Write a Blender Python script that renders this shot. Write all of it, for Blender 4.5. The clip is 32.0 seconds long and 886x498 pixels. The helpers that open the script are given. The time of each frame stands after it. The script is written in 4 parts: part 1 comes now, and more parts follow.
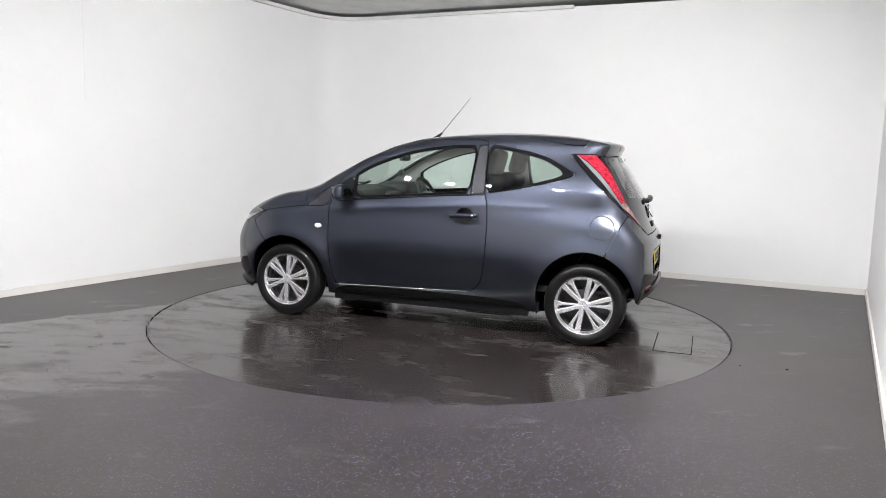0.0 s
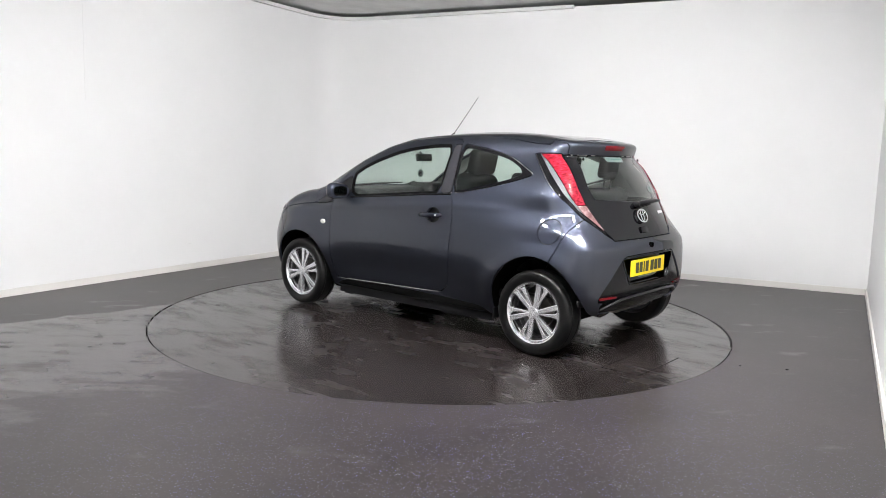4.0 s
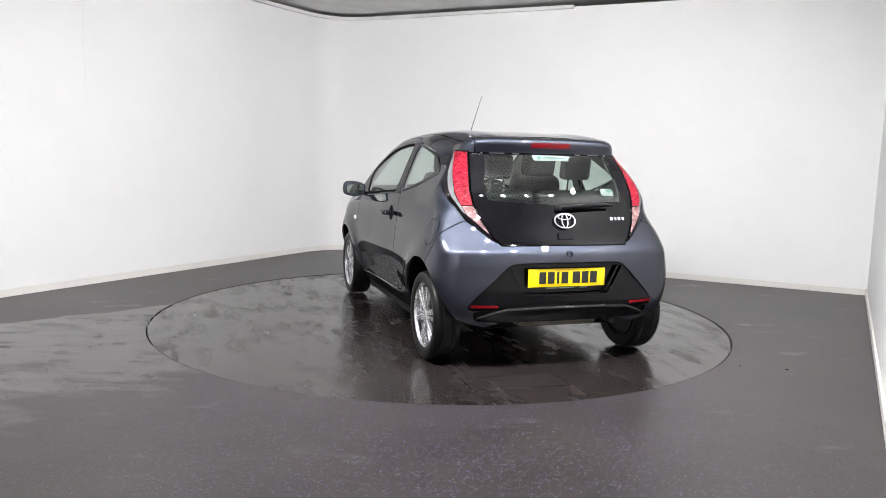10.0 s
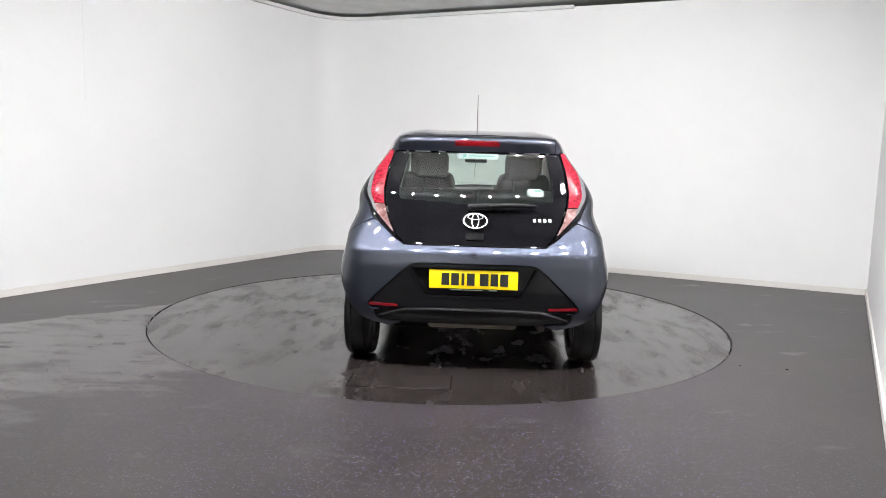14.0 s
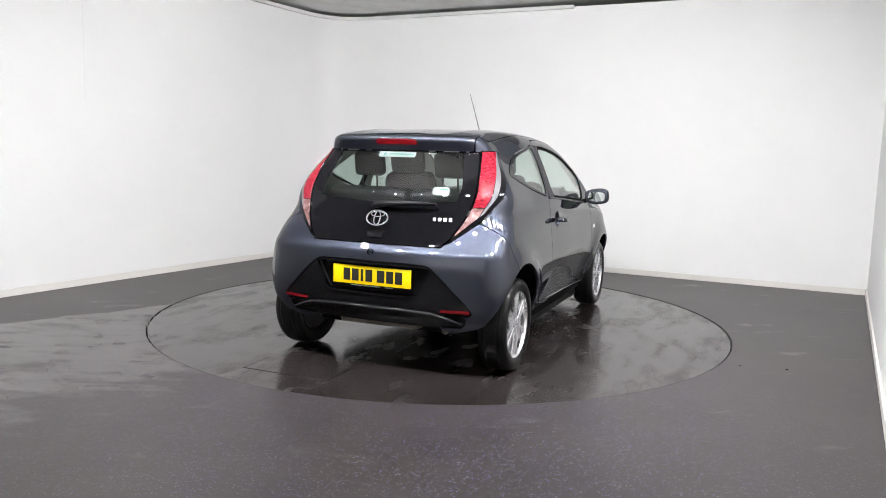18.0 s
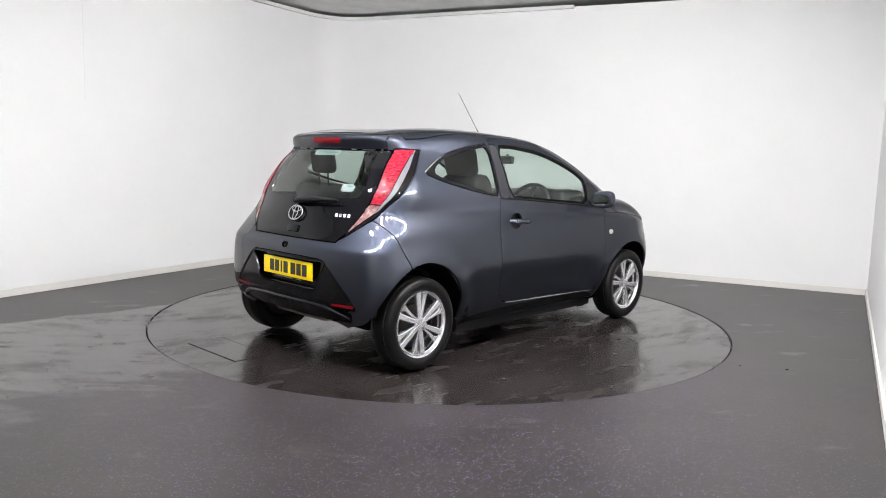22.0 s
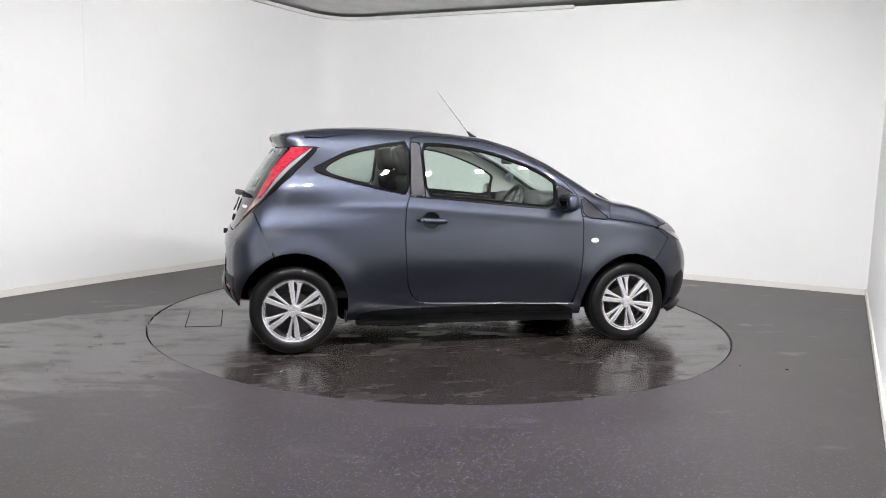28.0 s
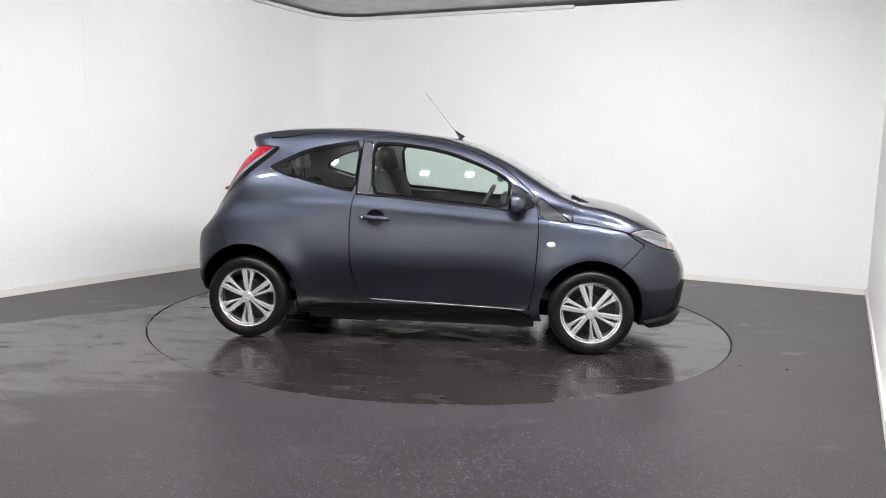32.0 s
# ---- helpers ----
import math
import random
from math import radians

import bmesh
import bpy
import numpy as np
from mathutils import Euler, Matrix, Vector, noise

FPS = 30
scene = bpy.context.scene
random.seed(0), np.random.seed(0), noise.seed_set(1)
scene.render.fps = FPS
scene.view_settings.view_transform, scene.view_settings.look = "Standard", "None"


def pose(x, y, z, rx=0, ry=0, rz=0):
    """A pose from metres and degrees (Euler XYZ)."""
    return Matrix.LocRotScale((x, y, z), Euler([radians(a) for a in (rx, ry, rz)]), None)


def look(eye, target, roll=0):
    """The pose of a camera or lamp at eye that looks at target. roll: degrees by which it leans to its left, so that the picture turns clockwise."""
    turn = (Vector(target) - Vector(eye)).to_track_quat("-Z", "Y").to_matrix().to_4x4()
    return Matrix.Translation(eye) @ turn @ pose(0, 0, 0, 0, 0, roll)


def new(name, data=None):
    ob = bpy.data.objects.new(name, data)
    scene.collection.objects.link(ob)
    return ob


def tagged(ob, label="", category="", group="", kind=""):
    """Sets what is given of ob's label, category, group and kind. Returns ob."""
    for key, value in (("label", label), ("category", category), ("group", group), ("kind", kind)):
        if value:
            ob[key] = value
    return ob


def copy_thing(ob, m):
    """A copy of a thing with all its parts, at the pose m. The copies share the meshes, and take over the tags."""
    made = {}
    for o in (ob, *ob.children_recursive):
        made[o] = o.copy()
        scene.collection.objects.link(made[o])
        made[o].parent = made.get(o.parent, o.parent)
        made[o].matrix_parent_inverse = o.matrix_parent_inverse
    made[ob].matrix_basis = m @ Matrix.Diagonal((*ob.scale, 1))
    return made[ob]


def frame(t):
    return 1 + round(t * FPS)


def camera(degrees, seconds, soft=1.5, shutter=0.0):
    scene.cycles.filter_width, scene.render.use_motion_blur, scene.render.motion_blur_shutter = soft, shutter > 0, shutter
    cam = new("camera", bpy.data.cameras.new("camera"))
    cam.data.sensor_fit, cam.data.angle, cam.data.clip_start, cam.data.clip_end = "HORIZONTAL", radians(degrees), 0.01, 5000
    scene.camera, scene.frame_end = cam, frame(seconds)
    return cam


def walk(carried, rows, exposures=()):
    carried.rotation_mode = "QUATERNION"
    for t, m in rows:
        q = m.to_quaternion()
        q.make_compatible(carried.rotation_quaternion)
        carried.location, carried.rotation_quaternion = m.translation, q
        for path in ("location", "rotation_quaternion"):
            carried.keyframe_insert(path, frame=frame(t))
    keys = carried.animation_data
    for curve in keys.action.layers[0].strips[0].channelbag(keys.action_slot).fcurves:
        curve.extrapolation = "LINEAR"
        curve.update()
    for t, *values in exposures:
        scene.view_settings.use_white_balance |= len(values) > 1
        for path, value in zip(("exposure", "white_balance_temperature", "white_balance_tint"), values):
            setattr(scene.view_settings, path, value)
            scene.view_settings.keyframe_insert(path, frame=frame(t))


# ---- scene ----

# ---------------------------------------------------------------- camera
cam = camera(60.74, 32.0, soft=0.7)
EYE = (0.0, 0.0, 1.295)
VIEW = look(EYE, (0.0, math.cos(radians(-7.154)), 1.295 + math.sin(radians(-7.154))), 1.504)
walk(cam, [(0.0, VIEW), (32.0, VIEW)], exposures=[(0.0, 0.0), (32.0, 0.0)])

HUB = (-0.0117, 6.0322)          # the turntable's axis
SPIN_START, SPIN_RATE = 160.80, -5.2091   # degrees, degrees a second
CAR_X, CAR_Y = -0.0603, -0.2566  # the car's middle as seen from the axis
TABLE_R = 2.223

# ---------------------------------------------------------------- light
world = bpy.data.worlds.new("world")
scene.world = world
world.use_nodes = True
world.node_tree.nodes["Background"].inputs[0].default_value = (0.02, 0.02, 0.022, 1)
world.node_tree.nodes["Background"].inputs[1].default_value = 0.2
LAMP_POWER = 1800.0


# ---------------------------------------------------------------- materials
def mat(name, color=(0.5, 0.5, 0.5), rough=0.5, metal=0.0, **more):
    m = bpy.data.materials.new(name)
    m.use_nodes = True
    b = m.node_tree.nodes["Principled BSDF"]
    b.inputs["Base Color"].default_value = (*color, 1)
    b.inputs["Roughness"].default_value = rough
    b.inputs["Metallic"].default_value = metal
    for k, v in more.items():
        b.inputs[k.replace("_", " ")].default_value = v
    return m


def nodes_of(m):
    t = m.node_tree
    return t.nodes, t.links, t.nodes["Principled BSDF"]


def noise_node(m, scale, detail=4.0, rough=0.6, stretch=(1, 1, 1), coords="Object"):
    n, l, _ = nodes_of(m)
    tc = n.new("ShaderNodeTexCoord")
    mp = n.new("ShaderNodeMapping")
    mp.inputs["Scale"].default_value = stretch
    tx = n.new("ShaderNodeTexNoise")
    tx.inputs["Scale"].default_value = scale
    tx.inputs["Detail"].default_value = detail
    tx.inputs["Roughness"].default_value = rough
    l.new(tc.outputs[coords], mp.inputs[0])
    l.new(mp.outputs[0], tx.inputs["Vector"])
    return tx.outputs["Fac"]


def ramp(m, src, stops):
    n, l, _ = nodes_of(m)
    r = n.new("ShaderNodeValToRGB")
    e = r.color_ramp.elements
    while len(e) < len(stops):
        e.new(0.5)
    for el, (p, c) in zip(e, stops):
        el.position = p
        el.color = (*c, 1) if isinstance(c, (tuple, list)) else (c, c, c, 1)
    l.new(src, r.inputs[0])
    return r.outputs[0]


def bump(m, src, strength, dist):
    n, l, b = nodes_of(m)
    bp = n.new("ShaderNodeBump")
    bp.inputs["Strength"].default_value = strength
    bp.inputs["Distance"].default_value = dist
    l.new(src, bp.inputs["Height"])
    l.new(bp.outputs[0], b.inputs["Normal"])
    return bp


def math_node(m, op, a, b=0.5):
    n, l, _ = nodes_of(m)
    k = n.new("ShaderNodeMath")
    k.operation = op
    for i, v in enumerate((a, b)):
        if isinstance(v, (int, float)):
            k.inputs[i].default_value = v
        else:
            l.new(v, k.inputs[i])
    return k.outputs[0]


def worn(m, scale, lo, hi, r_lo, r_hi, bump_strength=0.0, bump_dist=0.001):
    """Grain and wear at two scales: tints the colour and the gloss."""
    n, l, b = nodes_of(m)
    big = noise_node(m, scale, 5)
    l.new(ramp(m, big, [(0.3, lo), (0.7, hi)]), b.inputs["Base Color"])
    fine = noise_node(m, scale * 12, 4)
    mix = math_node(m, "ADD", math_node(m, "MULTIPLY", big, 0.5), math_node(m, "MULTIPLY", fine, 0.5))
    l.new(ramp(m, mix, [(0.3, r_lo), (0.7, r_hi)]), b.inputs["Roughness"])
    if bump_strength:
        bump(m, fine, bump_strength, bump_dist)
    return m


M_PAINT = mat("car_paint", (0.040, 0.0455, 0.063), 0.47, 1.0, Coat_Weight=1.0, Coat_Roughness=0.012, Coat_IOR=1.5, Specular_Tint=(0.2, 0.2, 0.22, 1))
M_BLACK = mat("black_gloss", (0.004, 0.004, 0.005), 0.03, 0, Specular_IOR_Level=0.27)
M_PIANO = mat("black_shiny_plastic", (0.0045, 0.0045, 0.005), 0.13, 0, Specular_IOR_Level=0.22)
M_GLOSSTRIM = mat("black_trim", (0.006, 0.006, 0.007), 0.22, 0, Specular_IOR_Level=0.25)
M_SATIN = mat("satin_grey_trim", (0.024, 0.024, 0.028), 0.45, 0, Specular_IOR_Level=0.15)
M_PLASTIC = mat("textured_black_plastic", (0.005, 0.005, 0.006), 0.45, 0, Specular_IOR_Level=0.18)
M_FELT = mat("black_liner_felt", (0.003, 0.003, 0.003), 0.95, 0, Specular_IOR_Level=0.05)
M_RUBBER = worn(mat("rubber", Specular_IOR_Level=0.25), 6, (0.003, 0.003, 0.003), (0.005, 0.005, 0.005), 0.30, 0.45, 0.2, 0.001)
M_ALLOY = mat("silver_wheel", (0.74, 0.74, 0.76), 0.25, 0.8)
M_DARKMETAL = mat("dark_steel", (0.06, 0.055, 0.05), 0.5, 0.7)
M_CHROME = mat("chrome", (0.8, 0.8, 0.82), 0.08, 1.0)
M_FABRIC = worn(mat("seat_fabric"), 20, (0.005, 0.005, 0.0055), (0.011, 0.011, 0.012), 0.8, 0.95, 0.3, 0.001)
M_DASH = mat("dark_interior_plastic", (0.026, 0.026, 0.027), 0.55)
M_LINER = mat("headliner", (0.45, 0.44, 0.42), 0.85)
M_RED = mat("red_lens", (0.42, 0.008, 0.014), 0.20, 0, Specular_IOR_Level=0.12)
bump(M_RED, noise_node(M_RED, 70, 2, 0.5, (1, 1, 2.2)), 0.10, 0.003)
nodes_of(M_RED)[1].new(ramp(M_RED, noise_node(M_RED, 45, 3, 0.6, (1, 1, 2.5)), [(0.36, (0.095, 0.003, 0.008)), (0.50, (0.21, 0.009, 0.020)), (0.60, (0.24, 0.014, 0.028)), (0.72, (0.34, 0.05, 0.07))]), nodes_of(M_RED)[2].inputs["Base Color"])
M_BRAKE = mat("deep_red_lens", (0.12, 0.003, 0.006), 0.14, 0, Specular_IOR_Level=0.3)
M_CLEAR = mat("clear_lens", (0.50, 0.34, 0.33), 0.06, 0.1)
bump(M_CLEAR, noise_node(M_CLEAR, 40, 2, 0.5), 0.15, 0.004)
nodes_of(M_CLEAR)[1].new(ramp(M_CLEAR, noise_node(M_CLEAR, 30, 3, 0.6), [(0.35, (0.11, 0.048, 0.048)), (0.52, (0.19, 0.11, 0.107)), (0.72, (0.32, 0.24, 0.235))]), nodes_of(M_CLEAR)[2].inputs["Base Color"])
M_SILVER = mat("lamp_reflector", (0.105, 0.105, 0.112), 0.5, 0.1, Specular_IOR_Level=0.2)
M_LAMPDARK = mat("headlamp_lens", (0.26, 0.26, 0.28), 0.16, 0.7, Coat_Weight=1.0)
M_ORANGE = mat("orange_lens", (0.28, 0.19, 0.16), 0.15)
M_AMBER = mat("clear_indicator_lens", (0.72, 0.71, 0.68), 0.1, 0.3)
M_YELLOW = mat("yellow_plate", (0.85, 0.62, 0.0), 0.35)
M_INK = mat("plate_ink", (0.01, 0.01, 0.01), 0.4)
M_PAPER = mat("sticker_paper", (0.115, 0.15, 0.137), 0.5)
M_GREEN = mat("sticker_green", (0.025, 0.10, 0.08), 0.5)


def glass(name, tint, ior=1.5):
    m = bpy.data.materials.new(name)
    m.use_nodes = True
    n, l = m.node_tree.nodes, m.node_tree.links
    n.remove(n["Principled BSDF"])
    tr, gl, mix, fr = (n.new("ShaderNodeBsdfTransparent"), n.new("ShaderNodeBsdfGlossy"),
                       n.new("ShaderNodeMixShader"), n.new("ShaderNodeLayerWeight"))
    tr.inputs[0].default_value = (*tint, 1)
    gl.inputs[0].default_value = (1, 1, 1, 1)
    gl.inputs["Roughness"].default_value = 0.0
    fr.inputs["Blend"].default_value = 0.5
    base = ((ior - 1) / (ior + 1)) ** 2
    power, scale = n.new("ShaderNodeMath"), n.new("ShaderNodeMath")
    power.operation, scale.operation = "POWER", "MULTIPLY_ADD"
    power.inputs[1].default_value = 5.0
    scale.inputs[1].default_value, scale.inputs[2].default_value = 1 - base, 1.9 * base
    l.new(fr.outputs["Facing"], power.inputs[0])
    l.new(power.outputs[0], scale.inputs[0])
    l.new(scale.outputs[0], mix.inputs[0])
    l.new(tr.outputs[0], mix.inputs[1])
    l.new(gl.outputs[0], mix.inputs[2])
    l.new(mix.outputs[0], n["Material Output"].inputs[0])
    return m


M_GLASS = glass("window_glass", (0.83, 0.92, 0.875))
M_GLASS_DARK = glass("tinted_glass", (0.70, 0.79, 0.74), 1.55)

# pale metal for the added glint strip under the doors
M_EDGE_GLINT = mat("edge_glint", (0.35, 0.35, 0.36), 0.2, 0.6)
M_AERIAL = mat("aerial_steel", (0.16, 0.16, 0.17), 0.4, 0.3)
M_BADGE = mat("bright_lettering", (0.52, 0.52, 0.53), 0.3, 0.3)
M_MIRROR = mat("mirror_glass", (0.40, 0.43, 0.42), 0.02, 1.0)
M_STEEL = worn(mat("exhaust_steel", metal=0.5), 8, (0.10, 0.088, 0.072), (0.17, 0.15, 0.125), 0.4, 0.6)
M_BARREL = mat("dark_barrel", (0.05, 0.05, 0.052), 0.5, 0.4)

# room surfaces
M_WALL = worn(mat("white_wall_paint"), 1.1, (0.785, 0.785, 0.785), (0.815, 0.815, 0.815), 0.5, 0.7, 0.05, 0.002)
def scuffed(m):
    """Faint grey scuffs and long rub marks on the white paint."""
    n, l, b = nodes_of(m)
    base = b.inputs["Base Color"].links[0].from_socket
    tc = n.new("ShaderNodeTexCoord")
    xyz = n.new("ShaderNodeSeparateXYZ")
    l.new(tc.outputs["Object"], xyz.inputs[0])
    rub = ramp(m, noise_node(m, 2.6, 6, 0.75, (1, 1, 3.2)), [(0.66, 0.0), (0.76, 1.0)])
    lowpart = ramp(m, xyz.outputs[2], [(0.10, 1.0), (0.75, 0.0)])
    fac = math_node(m, "MULTIPLY", math_node(m, "MULTIPLY", rub, lowpart), 0.35)
    mix = n.new("ShaderNodeMix")
    mix.data_type = "RGBA"
    mix.inputs[7].default_value = (0.45, 0.44, 0.42, 1)
    l.new(fac, mix.inputs[0])
    l.new(base, mix.inputs[6])
    l.new(mix.outputs[2], b.inputs["Base Color"])


scuffed(M_WALL)
M_SHUTTER = mat("plain_wall_paint", (0.80, 0.80, 0.80), 0.7)
M_SKIRT = mat("cream_skirting", (0.72, 0.70, 0.67), 0.5)
M_CEIL = worn(mat("ceiling_board"), 3, (0.58, 0.58, 0.57), (0.72, 0.72, 0.71), 0.8, 0.95)
M_RAIL = mat("white_rail", (0.74, 0.74, 0.73), 0.5)
M_FLOOR = mat("vinyl_floor", (0.035, 0.032, 0.030), 0.4)
M_DISC = mat("turntable_vinyl", (0.035, 0.032, 0.030), 0.2)


def vinyl(m, wet, sparkle, gloss=1.0, shade=1.0):
    """Dark speckled vinyl: flakes with their sparkle put into the colour, scuffs, and a film of water where wet says.
    """
    n, l, b = nodes_of(m)
    tc = n.new("ShaderNodeTexCoord")
    vo = n.new("ShaderNodeTexVoronoi")
    vo.inputs["Scale"].default_value = 88
    l.new(tc.outputs["Object"], vo.inputs["Vector"])
    near = ramp(m, vo.outputs["Distance"], [(0.20, 1.0), (0.34, 0.0)])
    sep = n.new("ShaderNodeSeparateColor")
    l.new(vo.outputs["Color"], sep.inputs[0])
    some = ramp(m, sep.outputs[0], [(sparkle, 0.0), (sparkle + 0.1, 1.0)])
    fleck = math_node(m, "MULTIPLY", near, some)
    # the flakes lie in clusters; their glints are coloured in, at random strength
    cluster = ramp(m, noise_node(m, 9, 3, 0.6), [(0.34, 0.4), (0.58, 1.0)])
    flake_glint = ramp(m, sep.outputs[2], [(0.0, 0.45), (0.9, 1.0)])
    fleck = math_node(m, "MULTIPLY", math_node(m, "MULTIPLY", fleck, cluster), flake_glint)
    if callable(wet):
        pos = n.new("ShaderNodeSeparateXYZ")
        l.new(tc.outputs["Object"], pos.inputs[0])
        # the flakes grow fainter towards both sides of the floor
        fleck_span = ramp(m, math_node(m, "MULTIPLY", math_node(m, "ADD", pos.outputs[0], 2.6), 0.2), [(0.0, 0.15), (0.5, 1.0), (0.66, 1.0), (0.95, 0.2)])
        fleck = math_node(m, "MULTIPLY", fleck, fleck_span)
    tint = ramp(m, sep.outputs[1], [(0.35, (0.14, 0.13, 0.38)), (0.75, (0.29, 0.28, 0.34))])
    mottle = math_node(m, "ADD", math_node(m, "MULTIPLY", noise_node(m, 1.3, 6, 0.65), 0.6), math_node(m, "MULTIPLY", noise_node(m, 38, 3, 0.7), 0.4))
    base = ramp(m, mottle, [(0.34, [c * shade for c in (0.0135, 0.0111, 0.0107)]), (0.66, [c * shade for c in (0.0370, 0.0303, 0.0292)])])
    mix = n.new("ShaderNodeMix")
    mix.data_type = "RGBA"
    l.new(fleck, mix.inputs[0])
    l.new(base, mix.inputs[6])
    l.new(tint, mix.inputs[7])
    l.new(mix.outputs[2], b.inputs["Base Color"])
    # smears of water and drier blotches at two sizes, drawn out along the floor
    patch = noise_node(m, 1.7, 4, 0.55, (0.8, 1.3, 1))
    blot = noise_node(m, 5.2, 3, 0.5, (0.7, 1.5, 1))
    streak = noise_node(m, 1.4, 6, 0.65, (1, 5, 1))
    film = math_node(m, "ADD", math_node(m, "MULTIPLY", patch, 0.40), math_node(m, "MULTIPLY", blot, 0.34))
    film = math_node(m, "ADD", film, math_node(m, "MULTIPLY", streak, 0.26))
    if callable(wet):
        # faint rings where tyres have swept round the turntable
        away, line = n.new("ShaderNodeVectorMath"), n.new("ShaderNodeCombineXYZ")
        away.operation = "DISTANCE"
        away.inputs[1].default_value = (HUB[0], HUB[1], 0)
        l.new(tc.outputs["Object"], away.inputs[0])
        l.new(away.outputs["Value"], line.inputs[0])
        rings = n.new("ShaderNodeTexNoise")
        rings.inputs["Scale"].default_value, rings.inputs["Detail"].default_value = 7.0, 4.0
        l.new(line.outputs[0], rings.inputs["Vector"])
        film = math_node(m, "ADD", film, math_node(m, "MULTIPLY", math_node(m, "ADD", rings.outputs["Fac"], -0.5), 0.16))
    film = math_node(m, "ADD", film, wet(m, tc) if callable(wet) else wet)
    l.new(ramp(m, film, [(0.42, 0.40 * gloss), (0.50, 0.29 * gloss), (0.56, 0.20 * gloss), (0.70, 0.15 * gloss)]), b.inputs["Roughness"])
    l.new(ramp(m, film, [(0.45, 0.43 if callable(wet) else 0.34), (0.53, 0.52)]), b.inputs["Specular IOR Level"])
    bump(m, noise_node(m, 160, 2), 0.06, 0.0006)
    return m


def left_pool(m, tc):
    """More water to one side of the turntable."""
    n, l, b = nodes_of(m)
    s = n.new("ShaderNodeSeparateXYZ")
    l.new(tc.outputs["Object"], s.inputs[0])
    # distance in front of the pool's far edge, and beside the turntable
    wob = math_node(m, "MULTIPLY", math_node(m, "ADD", noise_node(m, 3.0, 4, 0.6), -0.5), 0.22)
    away = math_node(m, "ADD", math_node(m, "MULTIPLY", s.outputs[0], 0.672), math_node(m, "MULTIPLY", s.outputs[1], -0.740))
    away = math_node(m, "ADD", math_node(m, "ADD", away, 6.094), wob)
    start = ramp(m, away, [(0.0, 0.0), (0.05, 1.0)])
    stop = ramp(m, math_node(m, "MULTIPLY", away, 0.4), [(0.64, 1.0), (0.98, 0.0)])
    side = ramp(m, math_node(m, "MULTIPLY", math_node(m, "ADD", s.outputs[0], 0.7), -0.5), [(0.0, 0.0), (0.25, 1.0)])
    both_in = math_node(m, "MULTIPLY", math_node(m, "MULTIPLY", start, stop), side)
    return math_node(m, "ADD", math_node(m, "MULTIPLY", both_in, 0.21), -0.15)


vinyl(M_FLOOR, left_pool, 0.28)
vinyl(M_DISC, 0.045, 0.98, 0.92, 0.7)
M_GAP = mat("dark_gap", (0.004, 0.004, 0.004), 0.9, 0, Specular_IOR_Level=0.05)
M_LAMP = bpy.data.materials.new("lamp_diffuser")
M_LAMP.use_nodes = True
_b = M_LAMP.node_tree.nodes["Principled BSDF"]
_b.inputs["Emission Color"].default_value = (0.995, 0.985, 0.993, 1)
_b.inputs["Emission Strength"].default_value = LAMP_POWER


# ---------------------------------------------------------------- mesh helpers
def mesh_of(name, verts, faces, smooth=True):
    me = bpy.data.meshes.new(name)
    me.from_pydata([tuple(map(float, v)) for v in verts], [], faces)
    if smooth:
        me.shade_smooth()
    return me


def part(name, me, material, parent, label=""):
    """One mesh object under a thing or a part."""
    if isinstance(me, bmesh.types.BMesh):
        b, me = me, bpy.data.meshes.new(name)
        b.to_mesh(me)
        b.free()
    ob = new(name, me)
    if not me.materials:
        me.materials.append(material)
    ob.parent = parent
    if label:
        tagged(ob, label)
    return ob


def smooth_bm(b, angle=40):
    for f in b.faces:
        f.smooth = True
    b.normal_update()
    for e in b.edges:
        if len(e.link_faces) == 2 and e.calc_face_angle(0) > radians(angle):
            e.smooth = False
    return b


def box_bm(size, bevel=0.01, segs=2, m=Matrix()):
    b = bmesh.new()
    bmesh.ops.create_cube(b, size=1, matrix=Matrix.Diagonal((*size, 1)))
    if bevel:
        bmesh.ops.bevel(b, geom=b.edges[:], offset=min(bevel, min(size) * 0.49), segments=segs, profile=0.6, affect="EDGES")
    bmesh.ops.transform(b, matrix=m, verts=b.verts)
    return smooth_bm(b)


def merge_bm(*bs):
    out = bmesh.new()
    for b in bs:
        me = bpy.data.meshes.new("tmp")
        b.to_mesh(me)
        b.free()
        out.from_mesh(me)
        bpy.data.meshes.remove(me)
    return out


def lathe_bm(profile, n=48, axis="Y", closed=False):
    """Turns (radius, height) pairs round the y axis."""
    verts, faces = [], []
    k = len(profile)
    for i in range(n):
        a = 2 * math.pi * i / n
        for r, h in profile:
            verts.append((r * math.cos(a), h, r * math.sin(a)))
    for i in range(n):
        for j in range(k if closed else k - 1):
            j2 = (j + 1) % k
            a, c = i * k, ((i + 1) % n) * k
            faces.append((a + j, a + j2, c + j2, c + j))
    b = bmesh.new()
    vs = [b.verts.new(v) for v in verts]
    for f in faces:
        b.faces.new([vs[i] for i in f])
    bmesh.ops.remove_doubles(b, verts=b.verts, dist=1e-5)
    bmesh.ops.recalc_face_normals(b, faces=b.faces)
    return smooth_bm(b, 35)


